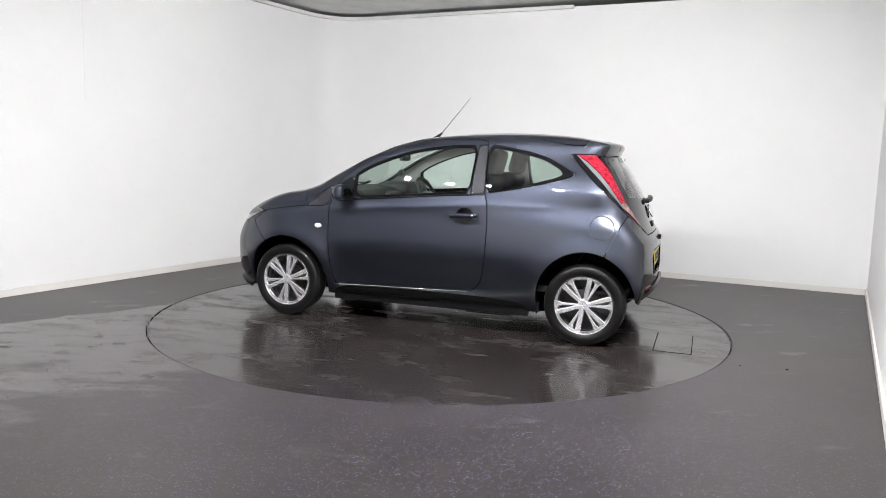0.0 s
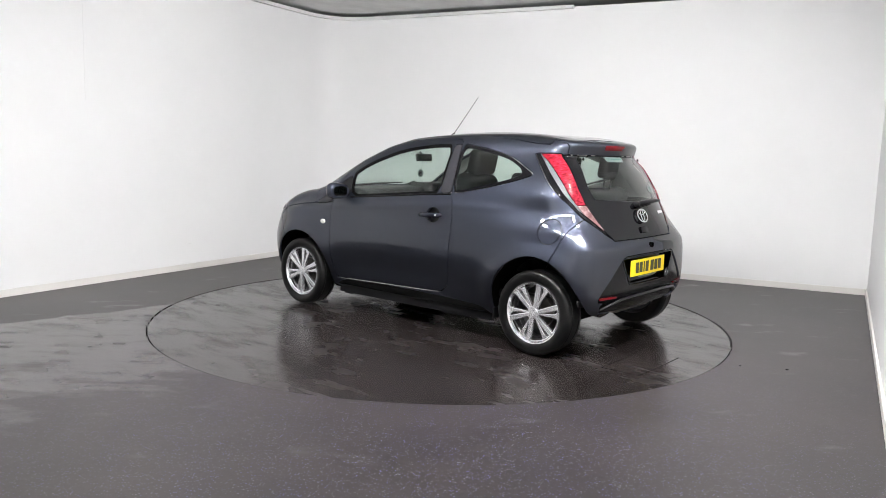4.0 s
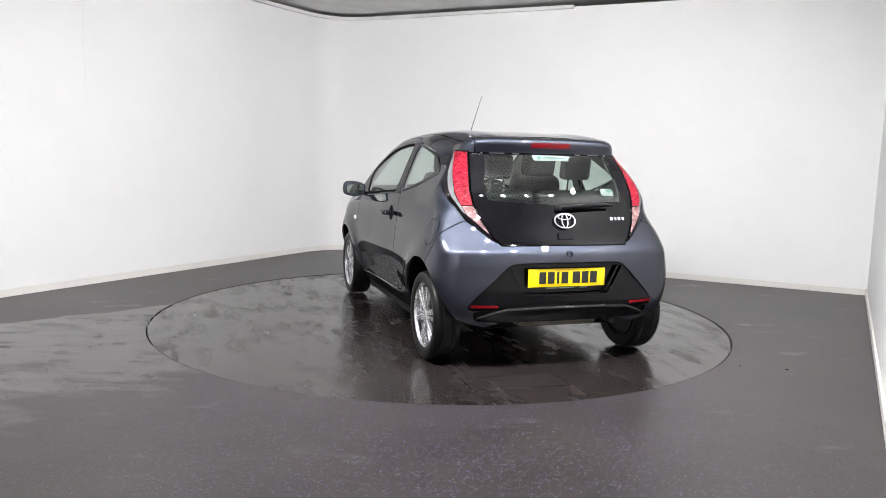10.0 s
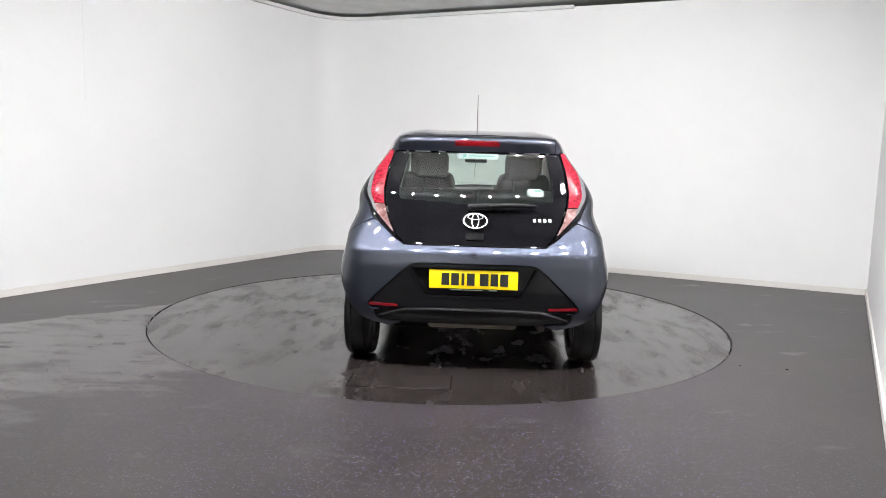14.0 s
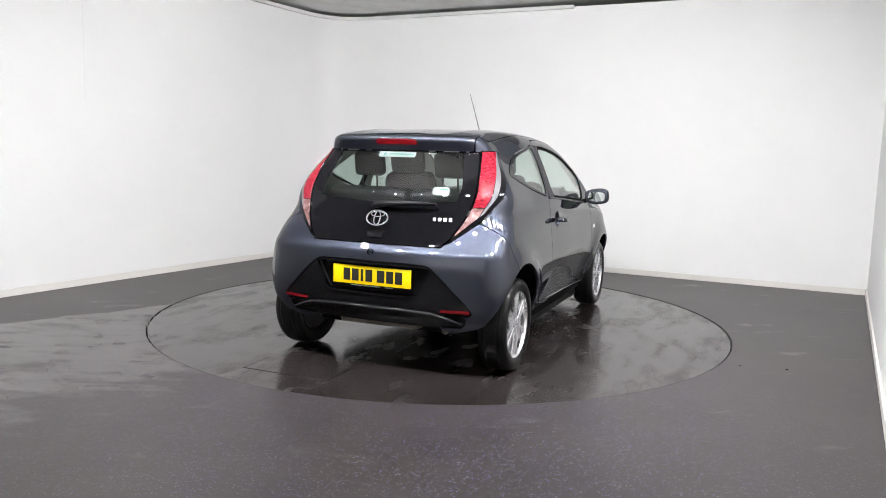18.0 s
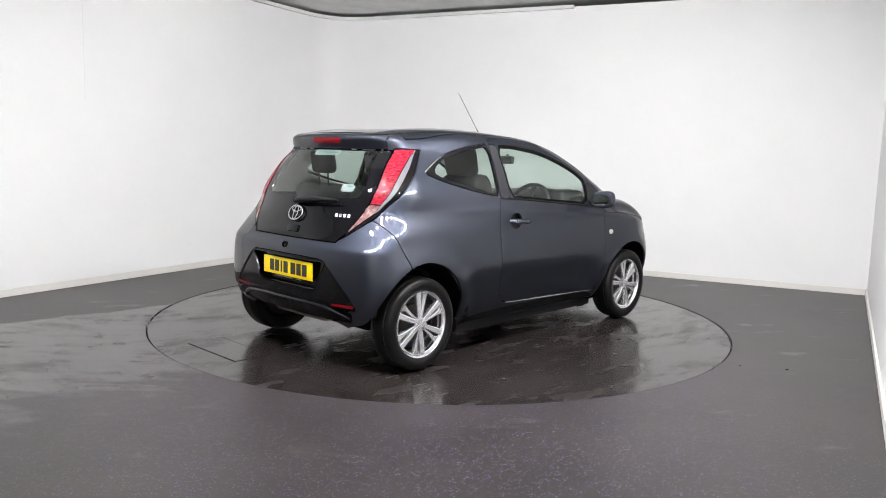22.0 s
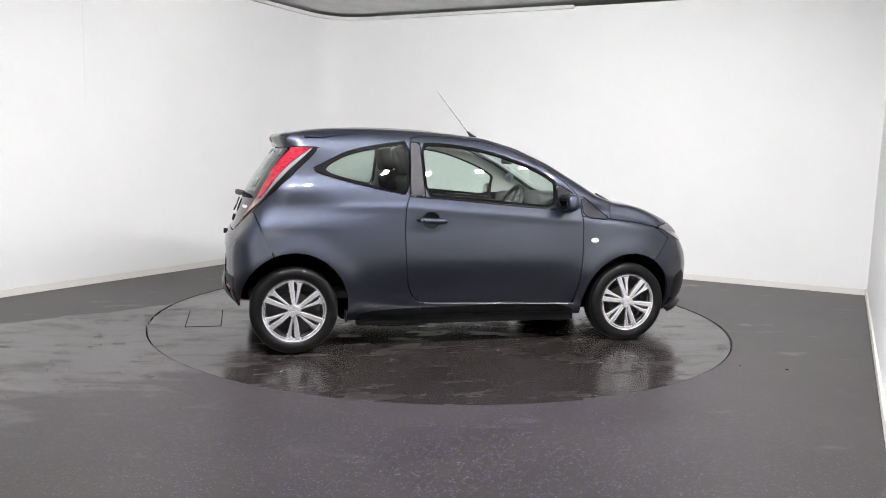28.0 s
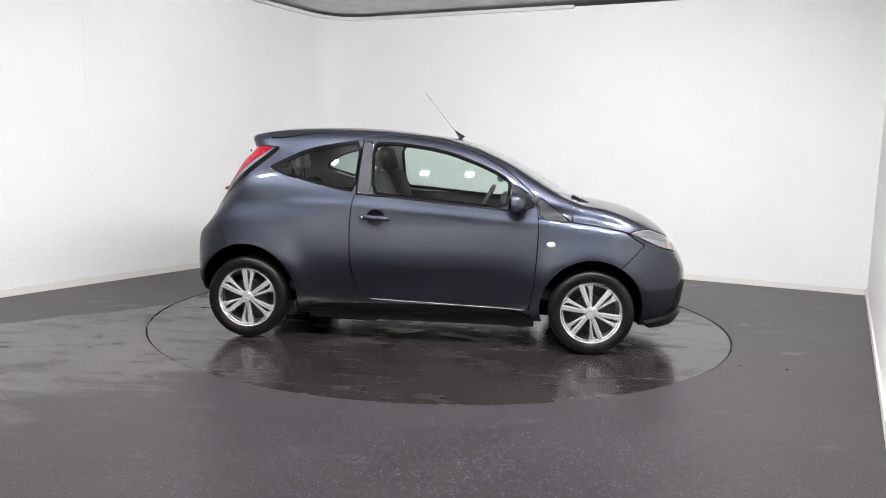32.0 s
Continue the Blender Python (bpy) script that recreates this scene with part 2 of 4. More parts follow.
def tube_bm(points, radius, n=10, ends=True):
    pts = [Vector(p) for p in points]
    rad = radius if isinstance(radius, (list, tuple)) else [radius] * len(pts)
    b = bmesh.new()
    rings = []
    for i, p in enumerate(pts):
        d = (pts[min(i + 1, len(pts) - 1)] - pts[max(i - 1, 0)]).normalized()
        q = d.to_track_quat("Z", "Y")
        rings.append([b.verts.new(p + q @ Vector((rad[i] * math.cos(2 * math.pi * k / n), rad[i] * math.sin(2 * math.pi * k / n), 0)))
                      for k in range(n)])
    for r0, r1 in zip(rings, rings[1:]):
        for k in range(n):
            b.faces.new((r0[k], r0[(k + 1) % n], r1[(k + 1) % n], r1[k]))
    if ends:
        b.faces.new(rings[0][::-1])
        b.faces.new(rings[-1])
    bmesh.ops.recalc_face_normals(b, faces=b.faces)
    return smooth_bm(b, 50)


def plate_bm(outline, thick, m=Matrix(), bevel=0.0):
    """A plate of the given outline (x, y), thick along z from 0."""
    b = bmesh.new()
    lo = [b.verts.new((x, y, 0)) for x, y in outline]
    hi = [b.verts.new((x, y, thick)) for x, y in outline]
    n = len(outline)
    b.faces.new(lo[::-1])
    top = b.faces.new(hi)
    for i in range(n):
        b.faces.new((lo[i], lo[(i + 1) % n], hi[(i + 1) % n], hi[i]))
    bmesh.ops.recalc_face_normals(b, faces=b.faces)
    if bevel:
        bmesh.ops.bevel(b, geom=list(top.edges), offset=bevel, segments=2, profile=0.5, affect="EDGES")
    bmesh.ops.transform(b, matrix=m, verts=b.verts)
    return smooth_bm(b, 30)


# ---------------------------------------------------------------- the room
def wall_strip(name, pts, z0, z1, thick, material, label="", parent=None):
    """A wall of some thickness along a line in plan; the room is to its right as one walks along it."""
    pts = [Vector(p) for p in pts]
    outer = []
    for i, p in enumerate(pts):
        d0 = (pts[i] - pts[i - 1]).normalized() if i else (pts[1] - pts[0]).normalized()
        d1 = (pts[i + 1] - pts[i]).normalized() if i < len(pts) - 1 else d0
        n0, n1 = Vector((-d0.y, d0.x)), Vector((-d1.y, d1.x))
        n = (n0 + n1).normalized()
        outer.append(p + n * thick / max(0.3, n.dot(n0)))
    b = bmesh.new()
    rows = [[b.verts.new((q.x, q.y, z)) for q, z in ((p, z0), (p, z1), (o, z1), (o, z0))] for p, o in zip(pts, outer)]
    for r0, r1 in zip(rows, rows[1:]):
        for k in range(4):
            b.faces.new((r0[k], r1[k], r1[(k + 1) % 4], r0[(k + 1) % 4]))
    b.faces.new(rows[0])
    b.faces.new(rows[-1][::-1])
    bmesh.ops.recalc_face_normals(b, faces=b.faces)
    smooth_bm(b, 30)
    me = bpy.data.meshes.new(name)
    b.to_mesh(me)
    b.free()
    me.materials.append(material)
    ob = new(name, me)
    ob.parent = parent
    if parent is None:
        tagged(ob, label, kind="structure")
    return ob


def line_x(p, d, q, e):
    """Where two lines in plan meet."""
    k = ((q - p).x * e.y - (q - p).y * e.x) / (d.x * e.y - d.y * e.x)
    return p + d * k


L0, LD = Vector((-3.72, 6.25)), Vector((1.73, 3.03)).normalized()
B0, BD = Vector((-1.08, 9.97)), Vector((5.34, -2.49)).normalized()
R0, RD = Vector((4.26, 7.48)), Vector((-2.04, -3.87)).normalized()
CORNER_L = line_x(L0, LD, B0, BD)
CORNER_R = R0
WALL_TOP, CEIL_Z = 2.985, 3.04
FILLET = 0.62
a0, b0 = CORNER_L - LD * FILLET, CORNER_L + BD * FILLET
round_corner = [a0.lerp(CORNER_L, k / 10).lerp(CORNER_L.lerp(b0, k / 10), k / 10) for k in range(11)]
LEFT_END = L0 - LD * 9.3
RIGHT_END = R0 + RD * 10.4
wall_left = wall_strip("wall_left", [LEFT_END] + round_corner + [CORNER_R], 0, WALL_TOP, 0.12, M_WALL,
                       "smooth white painted wall with a rounded corner")
JOINT = L0 + LD * 0.86
part("wall_joint", box_bm((0.006, 0.003, 1.26), 0.001, 1, pose(JOINT.x, JOINT.y, 2.33, 0, 0, math.degrees(math.atan2(LD.y, LD.x)))), M_WALL, wall_left, "filled joint in the wall")
wall_right = wall_strip("wall_right", [CORNER_R, RIGHT_END], 0, WALL_TOP, 0.12, M_WALL, "white painted side wall")
wall_rear = wall_strip("wall_rear", [RIGHT_END, LEFT_END], 0, WALL_TOP + 0.06, 0.12, M_SHUTTER, "plain white wall behind the viewer")


def skirting(name, pts, h, depth):
    pts2 = []
    for i, p in enumerate(pts):
        d0 = (pts[i] - pts[i - 1]).normalized() if i else (pts[1] - pts[0]).normalized()
        pts2.append(p + Vector((d0.y, -d0.x)) * depth)
    return wall_strip(name, pts2, 0, h, depth - 0.002, M_SKIRT, "cream painted timber skirting board along the wall")


skirting("baseboard", [LEFT_END] + round_corner + [CORNER_R], 0.062, 0.016)
skirting("baseboard", [CORNER_R, RIGHT_END], 0.062, 0.016)


def floor_mesh(name, material, hole=None):
    b = bmesh.new()
    rect = [LEFT_END + Vector((-0.3, -0.5)), CORNER_L + Vector((-0.3, 0.3)), CORNER_R + Vector((0.3, 0.1)), RIGHT_END + Vector((0.3, -0.5))]
    outer = [b.verts.new((p.x, p.y, 0)) for p in rect]
    for i in range(4):
        b.edges.new((outer[i], outer[(i + 1) % 4]))
    n = 128
    ring = [b.verts.new((HUB[0] + hole * math.cos(2 * math.pi * k / n), HUB[1] + hole * math.sin(2 * math.pi * k / n), 0)) for k in range(n)]
    low = [b.verts.new((v.co.x, v.co.y, -0.05)) for v in ring]
    for k in range(n):
        b.edges.new((ring[k], ring[(k + 1) % n]))
    bmesh.ops.triangle_fill(b, use_beauty=True, edges=b.edges[:])
    for f in [f for f in b.faces if (f.calc_center_median().xy - Vector(HUB)).length < hole * 0.98]:
        b.faces.remove(f)
    for k in range(n):
        b.faces.new((ring[k], low[k], low[(k + 1) % n], ring[(k + 1) % n]))
    bmesh.ops.recalc_face_normals(b, faces=b.faces)
    me = bpy.data.meshes.new(name)
    b.to_mesh(me)
    b.free()
    me.materials.append(material)
    return new(name, me)


tagged(floor_mesh("floor", M_FLOOR, TABLE_R + 0.004), "dark grey speckled vinyl floor, wet in places", kind="structure")
pit = part("floor_pit", lathe_bm([(0.0, 0.0), (TABLE_R + 0.05, 0.0)], 96), M_GAP, None)
pit.matrix_basis = pose(HUB[0], HUB[1], -0.06, 90)
tagged(pit, "dark pit under the turntable", kind="structure")


def ceiling():
    b = bmesh.new()
    rect = [LEFT_END, CORNER_L + LD * 0.4 - BD * 0.4, CORNER_R + Vector((0.5, 0.4)), RIGHT_END + Vector((0.6, -0.3))]
    lo = [b.verts.new((p.x, p.y, CEIL_Z)) for p in rect]
    hi = [b.verts.new((p.x, p.y, CEIL_Z + 0.1)) for p in rect]
    b.faces.new(lo)
    b.faces.new(hi)
    for i in range(4):
        b.faces.new((lo[i], lo[(i + 1) % 4], hi[(i + 1) % 4], hi[i]))
    bmesh.ops.recalc_face_normals(b, faces=b.faces)
    me = bpy.data.meshes.new("ceiling")
    b.to_mesh(me)
    b.free()
    me.materials.append(M_CEIL)
    return tagged(new("ceiling", me), "pale grey mottled ceiling", kind="structure")


ceiling()
RAIL_END = B0 + BD * 2.75
rail_pts = [LEFT_END] + round_corner + [RAIL_END]
rail = []
for i, p in enumerate(rail_pts):
    d0 = (rail_pts[i] - rail_pts[i - 1]).normalized() if i else LD
    rail.append(p + Vector((d0.y, -d0.x)) * 0.05)
wall_strip("trim_rail", rail, WALL_TOP - 0.025, CEIL_Z - 0.042, 0.045, M_RAIL, "white trim rail along the top of the wall")


LAMP_TILT = 38.0


def ceiling_light():
    """A small square floodlight that hangs under the ceiling on a bracket; it shines along its own -z."""
    e = new("floodlight")
    f = merge_bm(box_bm((0.11, 0.013, 0.05), 0.004, 1, pose(0, 0.0485, -0.02)), box_bm((0.11, 0.013, 0.05), 0.004, 1, pose(0, -0.0485, -0.02)),
                 box_bm((0.013, 0.084, 0.05), 0.004, 1, pose(0.0485, 0, -0.02)), box_bm((0.013, 0.084, 0.05), 0.004, 1, pose(-0.0485, 0, -0.02)),
                 box_bm((0.10, 0.10, 0.012), 0.004, 1, pose(0, 0, 0.0)))
    part("housing", f, M_RAIL, e, "white metal housing")
    part("diffuser", box_bm((0.082, 0.082, 0.012), 0.002, 1, pose(0, 0, -0.034)), M_LAMP, e, "glowing white diffuser")
    b = box_bm((0.05, 0.02, 0.16), 0.004, 1, pose(0, 0, 0.08))
    bmesh.ops.transform(b, matrix=pose(0, 0, 0, -LAMP_TILT), verts=b.verts)
    part("bracket", b, M_RAIL, e, "white bracket")
    return tagged(e, "small square white floodlight under the ceiling, lit", "floodlight", "floodlights")


TURN = math.degrees(math.atan2(BD.y, BD.x))
first = ceiling_light()
CENTRE = Vector((HUB[0], HUB[1]))
ARC_R, ARC_STEP = 2.95, 11.0
for i in range(2, 12):
    d = TURN - 133 + i * ARC_STEP
    p = CENTRE + Vector((math.cos(radians(d)), math.sin(radians(d)))) * ARC_R
    m = pose(p.x, p.y, 2.90, 0, 0, d + 90) @ pose(0, 0, 0, LAMP_TILT)
    if i == 2:
        first.matrix_basis = m
    else:
        copy_thing(first, m)
# four more floodlights, unseen, added to brighten the wall behind the viewer
for x in (-4.2, -3.0, -1.8, -0.6):
    copy_thing(first, pose(x, -0.15, 2.90, 0, 0, 180) @ pose(0, 0, 0, LAMP_TILT))

# ---------------------------------------------------------------- dirt on the floor
def crumb(x, y, size, turn):
    """A small uneven crumb of dirt that lies on the vinyl."""
    b = bmesh.new()
    bmesh.ops.create_icosphere(b, subdivisions=2, radius=1.0)
    for v in b.verts:
        k = 1 + 0.35 * noise.noise(v.co * 1.7 + Vector((x, y, 0)))
        v.co = Vector((v.co.x * 1.5 * k, v.co.y * k, max(v.co.z, -0.4) * 0.45 * k)) * size
    low_z = min(v.co.z for v in b.verts)
    bmesh.ops.transform(b, matrix=pose(0, 0, -low_z), verts=b.verts)
    me = bpy.data.meshes.new("crumb")
    smooth_bm(b).to_mesh(me)
    b.free()
    me.materials.append(M_RUBBER)
    ob = new("dirt_crumb", me)
    ob.matrix_basis = pose(x, y, 0.0, 0, 0, turn)
    return tagged(ob, "small dark crumb of dirt on the vinyl floor", "dirt crumb", "crumbs on the floor")


crumb(2.192, 4.648, 0.009, 20)
crumb(1.920, 4.712, 0.008, 75)

# ---------------------------------------------------------------- turntable
turntable = new("turntable")
turntable.matrix_basis = pose(HUB[0], HUB[1], 0)
tagged(turntable, "round turntable flush with the floor, wet dark vinyl top", "turntable")
b = lathe_bm([(0.0, -0.004), (TABLE_R - 0.008, -0.004), (TABLE_R - 0.005, -0.008), (TABLE_R - 0.005, -0.05)], 160)
bmesh.ops.transform(b, matrix=pose(0, 0, 0, 90), verts=b.verts)
part("disc", b, M_DISC, turntable, "wet dark vinyl disc")
HATCH = pose(-1.83, 0.145, -0.0038)
part("hatch_gap", box_bm((0.257, 0.587, 0.002), 0, 1, HATCH), M_GAP, turntable, "dark joint round the hatch")
part("hatch", box_bm((0.248, 0.578, 0.0045), 0.002, 1, HATCH), M_DISC, turntable, "vinyl-covered service hatch")

# ---------------------------------------------------------------- the car's form
def table(pts, sigma):
    """A smooth curve through points, as a function."""
    p = np.array(pts, float)
    lo, hi = p[:, 0].min(), p[:, 0].max()
    order = p[:, 0].argsort()
    step = 0.004
    x = np.arange(lo - 4 * sigma, hi + 4 * sigma + step, step)
    y = np.interp(x, p[order, 0], p[order, 1])
    xi = np.arange(-int(3 * sigma / step), int(3 * sigma / step) + 1) * step
    k = np.exp(-0.5 * (xi / sigma) ** 2)
    k /= k.sum()
    pad = len(xi) // 2
    y = np.convolve(np.pad(y, pad, mode="edge"), k, mode="valid")
    return lambda v: np.interp(v, x, y)


def smoothstep(a, b, v):
    t = np.clip((v - a) / (b - a), 0, 1)
    return t * t * (3 - 2 * t)


def smax(a, b, k):
    h = np.clip(k - np.abs(a - b), 0, None) / k
    return np.maximum(a, b) + h * h * k * 0.25


TOP = table([(2.0, 0.42), (1.90, 0.56), (1.80, 0.69), (1.68, 0.828), (1.55, 0.908), (1.42, 0.955), (1.28, 0.982), (1.15, 1.000),
             (1.0, 1.060), (0.885, 1.128), (0.636, 1.266), (0.395, 1.368), (0.161, 1.424), (-0.07, 1.446), (-0.29, 1.458),
             (-0.5, 1.464), (-0.72, 1.462), (-0.93, 1.450), (-1.13, 1.430), (-1.33, 1.397), (-1.7, 1.32)], 0.035)
SIDE_LO = table([(0.1, 0.60), (0.18, 0.660), (0.26, 0.720), (0.34, 0.752), (0.44, 0.786), (0.50, 0.797), (0.56, 0.803), (0.64, 0.802), (0.75, 0.791), (0.9, 0.770), (1.1, 0.74)], 0.03)
SIDE_UP = table([(0.7, 0.81), (0.8, 0.788), (0.9, 0.769), (0.98, 0.751), (1.05, 0.735), (1.2, 0.678), (1.3, 0.635), (1.4, 0.585), (1.6, 0.48)], 0.03)
PLAN_LO = table([(-1.8, 0.90), (-1.6, 0.955), (-1.45, 0.986), (-1.25, 1.004), (-0.9, 1.005), (-0.4, 0.99), (0.3, 0.985), (0.8, 0.99),
                 (1.15, 1.0), (1.4, 0.99), (1.6, 0.955), (1.8, 0.88), (2.0, 0.74)], 0.08)
PLAN_UP = table([(-1.6, 0.86), (-1.45, 0.905), (-1.2, 0.955), (-0.9, 0.98), (-0.4, 1.0), (0.2, 1.0), (0.6, 0.985), (1.0, 0.965),
                 (1.4, 0.93), (1.8, 0.80)], 0.08)
REAR = table([(1.6, -1.31), (1.40, -1.306), (1.375, -1.300), (1.325, -1.280), (1.312, -1.272), (1.300, -1.272), (1.22, -1.345), (1.05, -1.452), (0.91, -1.512), (0.80, -1.548),
              (0.765, -1.565), (0.72, -1.60), (0.65, -1.612), (0.5, -1.615), (0.40, -1.612), (0.33, -1.59), (0.26, -1.54), (0.1, -1.45)], 0.012)
FRONT = table([(0.1, 1.74), (0.2, 1.80), (0.3, 1.855), (0.45, 1.875), (0.55, 1.872), (0.65, 1.85), (0.8, 1.80), (1.0, 1.75)], 0.03)
AXLES, WHEEL_R, ARCH_R = (1.17, -1.17), 0.281, 0.340


def half_width(x, z):
    w = smoothstep(0.80, 0.97, z)
    y = SIDE_LO(z) * PLAN_LO(x) * (1 - w) + SIDE_UP(z) * PLAN_UP(x) * w
    for ax in AXLES:
        r = np.hypot(x - ax, z - 0.29)
        y = y + 0.022 * np.exp(-((r - 0.36) / 0.09) ** 2)
    # the lower door is scooped between the wheels
    y = y - 0.022 * np.exp(-((z - 0.42) / 0.11) ** 2) * smoothstep(-0.85, -0.30, x) * (1 - smoothstep(0.50, 0.85, x))
    # the cabin draws in towards the top of the tail lamps, which stand proud lower down
    y = y - 0.050 * smoothstep(1.12, 1.33, z) * smoothstep(0.55, 1.05, -x) + 0.046 * np.exp(-((z - 1.05) / 0.11) ** 2) * smoothstep(0.72, 1.48, -x)
    # the bonnet's flank is hollowed above the wing
    y = y - 0.026 * np.exp(-((z - np.interp(x, [0.8, 1.16, 1.42], [0.942, 0.896, 0.834])) / 0.042) ** 2) * smoothstep(0.80, 0.95, x) * (1 - smoothstep(1.30, 1.45, x))
    # a soft shoulder crease above the rear wheel
    crease = np.interp(x, [-1.2, -0.43, 0.604, 1.2], [0.945, 0.943, 0.870, 0.83])
    y = y + 0.0045 * np.exp(-((z - crease) / 0.026) ** 2) * smoothstep(-1.10, -0.70, x) * (1 - smoothstep(0.70, 1.0, x))
    return y


def body(x, y, z):
    """Below nought inside the car's skin."""
    ay = np.abs(y)
    side = ay - half_width(x, z)
    w = smoothstep(-0.1, 0.4, x)
    top = z - (TOP(x + 0.13 * ay ** 2 * w) - (0.065 - 0.02 * smoothstep(0.9, 1.2, x) + 0.055 * smoothstep(1.2, 1.5, x)) * ay ** 2 + 0.009 * np.exp(-((ay - 0.36) / 0.09) ** 2) * smoothstep(-0.2, 0.4, -x) * (1 - smoothstep(1.0, 1.25, -x)))
    bow = 0.74 + 0.26 * smoothstep(0.72, 0.88, z)
    rear = (REAR(z) + bow * (0.13 * ay ** 2 + 0.12 * ay ** 4) + 0.12 * ay ** 2 * smoothstep(0.75, 1.0, z)) - x
    curl = 0.90 + 0.10 * smoothstep(0.55, 0.75, z)
    front = x - (FRONT(z) - curl * (0.27 * ay ** 2 + 0.44 * ay ** 4))
    d = smax(side, rear, 0.11)
    d = smax(d, front, 0.22)
    kt = 0.085 - 0.045 * smoothstep(0.9, 1.25, -x)
    d = smax(d, top, kt)
    return smax(d, 0.17 - z, 0.05)


def grow(ox, oy, oz, dx, dy, dz, far=1.5):
    lo, hi = np.full(np.shape(dx), 0.0), np.full(np.shape(dx), far)
    for _ in range(26):
        mid = (lo + hi) / 2
        inside = body(ox + mid * dx, oy + mid * dy, oz + mid * dz) < 0
        lo, hi = np.where(inside, mid, lo), np.where(inside, hi, mid)
    return np.stack([ox + lo * dx, oy + lo * dy, oz + lo * dz], -1)


def skin_normal(p, e=0.004):
    x, y, z = p[:, 0], p[:, 1], p[:, 2]
    n = np.stack([body(x + e, y, z) - body(x - e, y, z), body(x, y + e, z) - body(x, y - e, z), body(x, y, z + e) - body(x, y, z - e)], -1)
    return n / np.maximum(np.linalg.norm(n, axis=1, keepdims=True), 1e-9)


def roll_grid():
    x = np.arange(-1.50, 1.8301, 0.02)
    a = np.radians(np.linspace(-38, 218, 289))
    X, A = np.meshgrid(x, a, indexing="ij")
    return grow(X, 0 * X, 0 * X + 0.6, 0 * X, np.cos(A), np.sin(A))


def yaw_grid(x0, z0, z1, half, back, n=129, dz=0.0125):
    z = np.arange(z0, z1, dz)
    a = np.radians(np.linspace(-half, half, n))
    Z, A = np.meshgrid(z, a, indexing="ij")
    s = -1 if back else 1
    return grow(0 * Z + x0, 0 * Z, Z, s * np.cos(A), np.sin(A), 0 * Z)


GRIDS = {"roll": roll_grid(), "rear": yaw_grid(-0.85, 0.20, 1.42, 100, True), "front": yaw_grid(1.0, 0.19, 0.94, 100, False)}


def cut(grid, clips):
    """The part of a grid of points on the skin where every clip is below nought: points and faces."""
    g = GRIDS[grid]
    n, m = g.shape[:2]
    verts = [tuple(v) for v in g.reshape(-1, 3)]
    idx = np.arange(n * m).reshape(n, m)
    quads = np.stack([idx[:-1, :-1], idx[1:, :-1], idx[1:, 1:], idx[:-1, 1:]], -1).reshape(-1, 4)
    pts = g.reshape(-1, 3)
    val = [c(pts) for c in clips]
    for v in val:
        quads = quads[(v[quads] < 0).any(1)]
    faces = [list(q) for q in quads]
    pos = pts.tolist()
    for c in clips:
        v = c(np.array(pos))
        cache, out = {}, []
        for f in faces:
            s = [v[i] < 0 for i in f]
            if all(s):
                out.append(f)
                continue
            if not any(s):
                continue
            poly = []
            for k, i in enumerate(f):
                j = f[(k + 1) % len(f)]
                if v[i] < 0:
                    poly.append(i)
                if (v[i] < 0) != (v[j] < 0):
                    key = (min(i, j), max(i, j))
                    if key not in cache:
                        t = v[i] / (v[i] - v[j])
                        pos.append([pos[i][q] + t * (pos[j][q] - pos[i][q]) for q in range(3)])
                        cache[key] = len(pos) - 1
                    poly.append(cache[key])
            if len(poly) > 2:
                out.append(poly)
        faces = out
    # small loose slivers are dropped
    root = {}

    def find(i):
        while root.setdefault(i, i) != i:
            root[i] = root[root[i]]
            i = root[i]
        return i
    for f in faces:
        for i in f[1:]:
            root[find(i)] = find(f[0])
    size = {}
    for f in faces:
        size[find(f[0])] = size.get(find(f[0]), 0) + 1
    if size:
        most = max(size.values())
        faces = [f for f in faces if size[find(f[0])] > max(5, 0.012 * most)]
    used = sorted({i for f in faces for i in f})
    new_of = {i: k for k, i in enumerate(used)}
    return np.array([pos[i] for i in used]).reshape(-1, 3), [[new_of[i] for i in f] for f in faces]


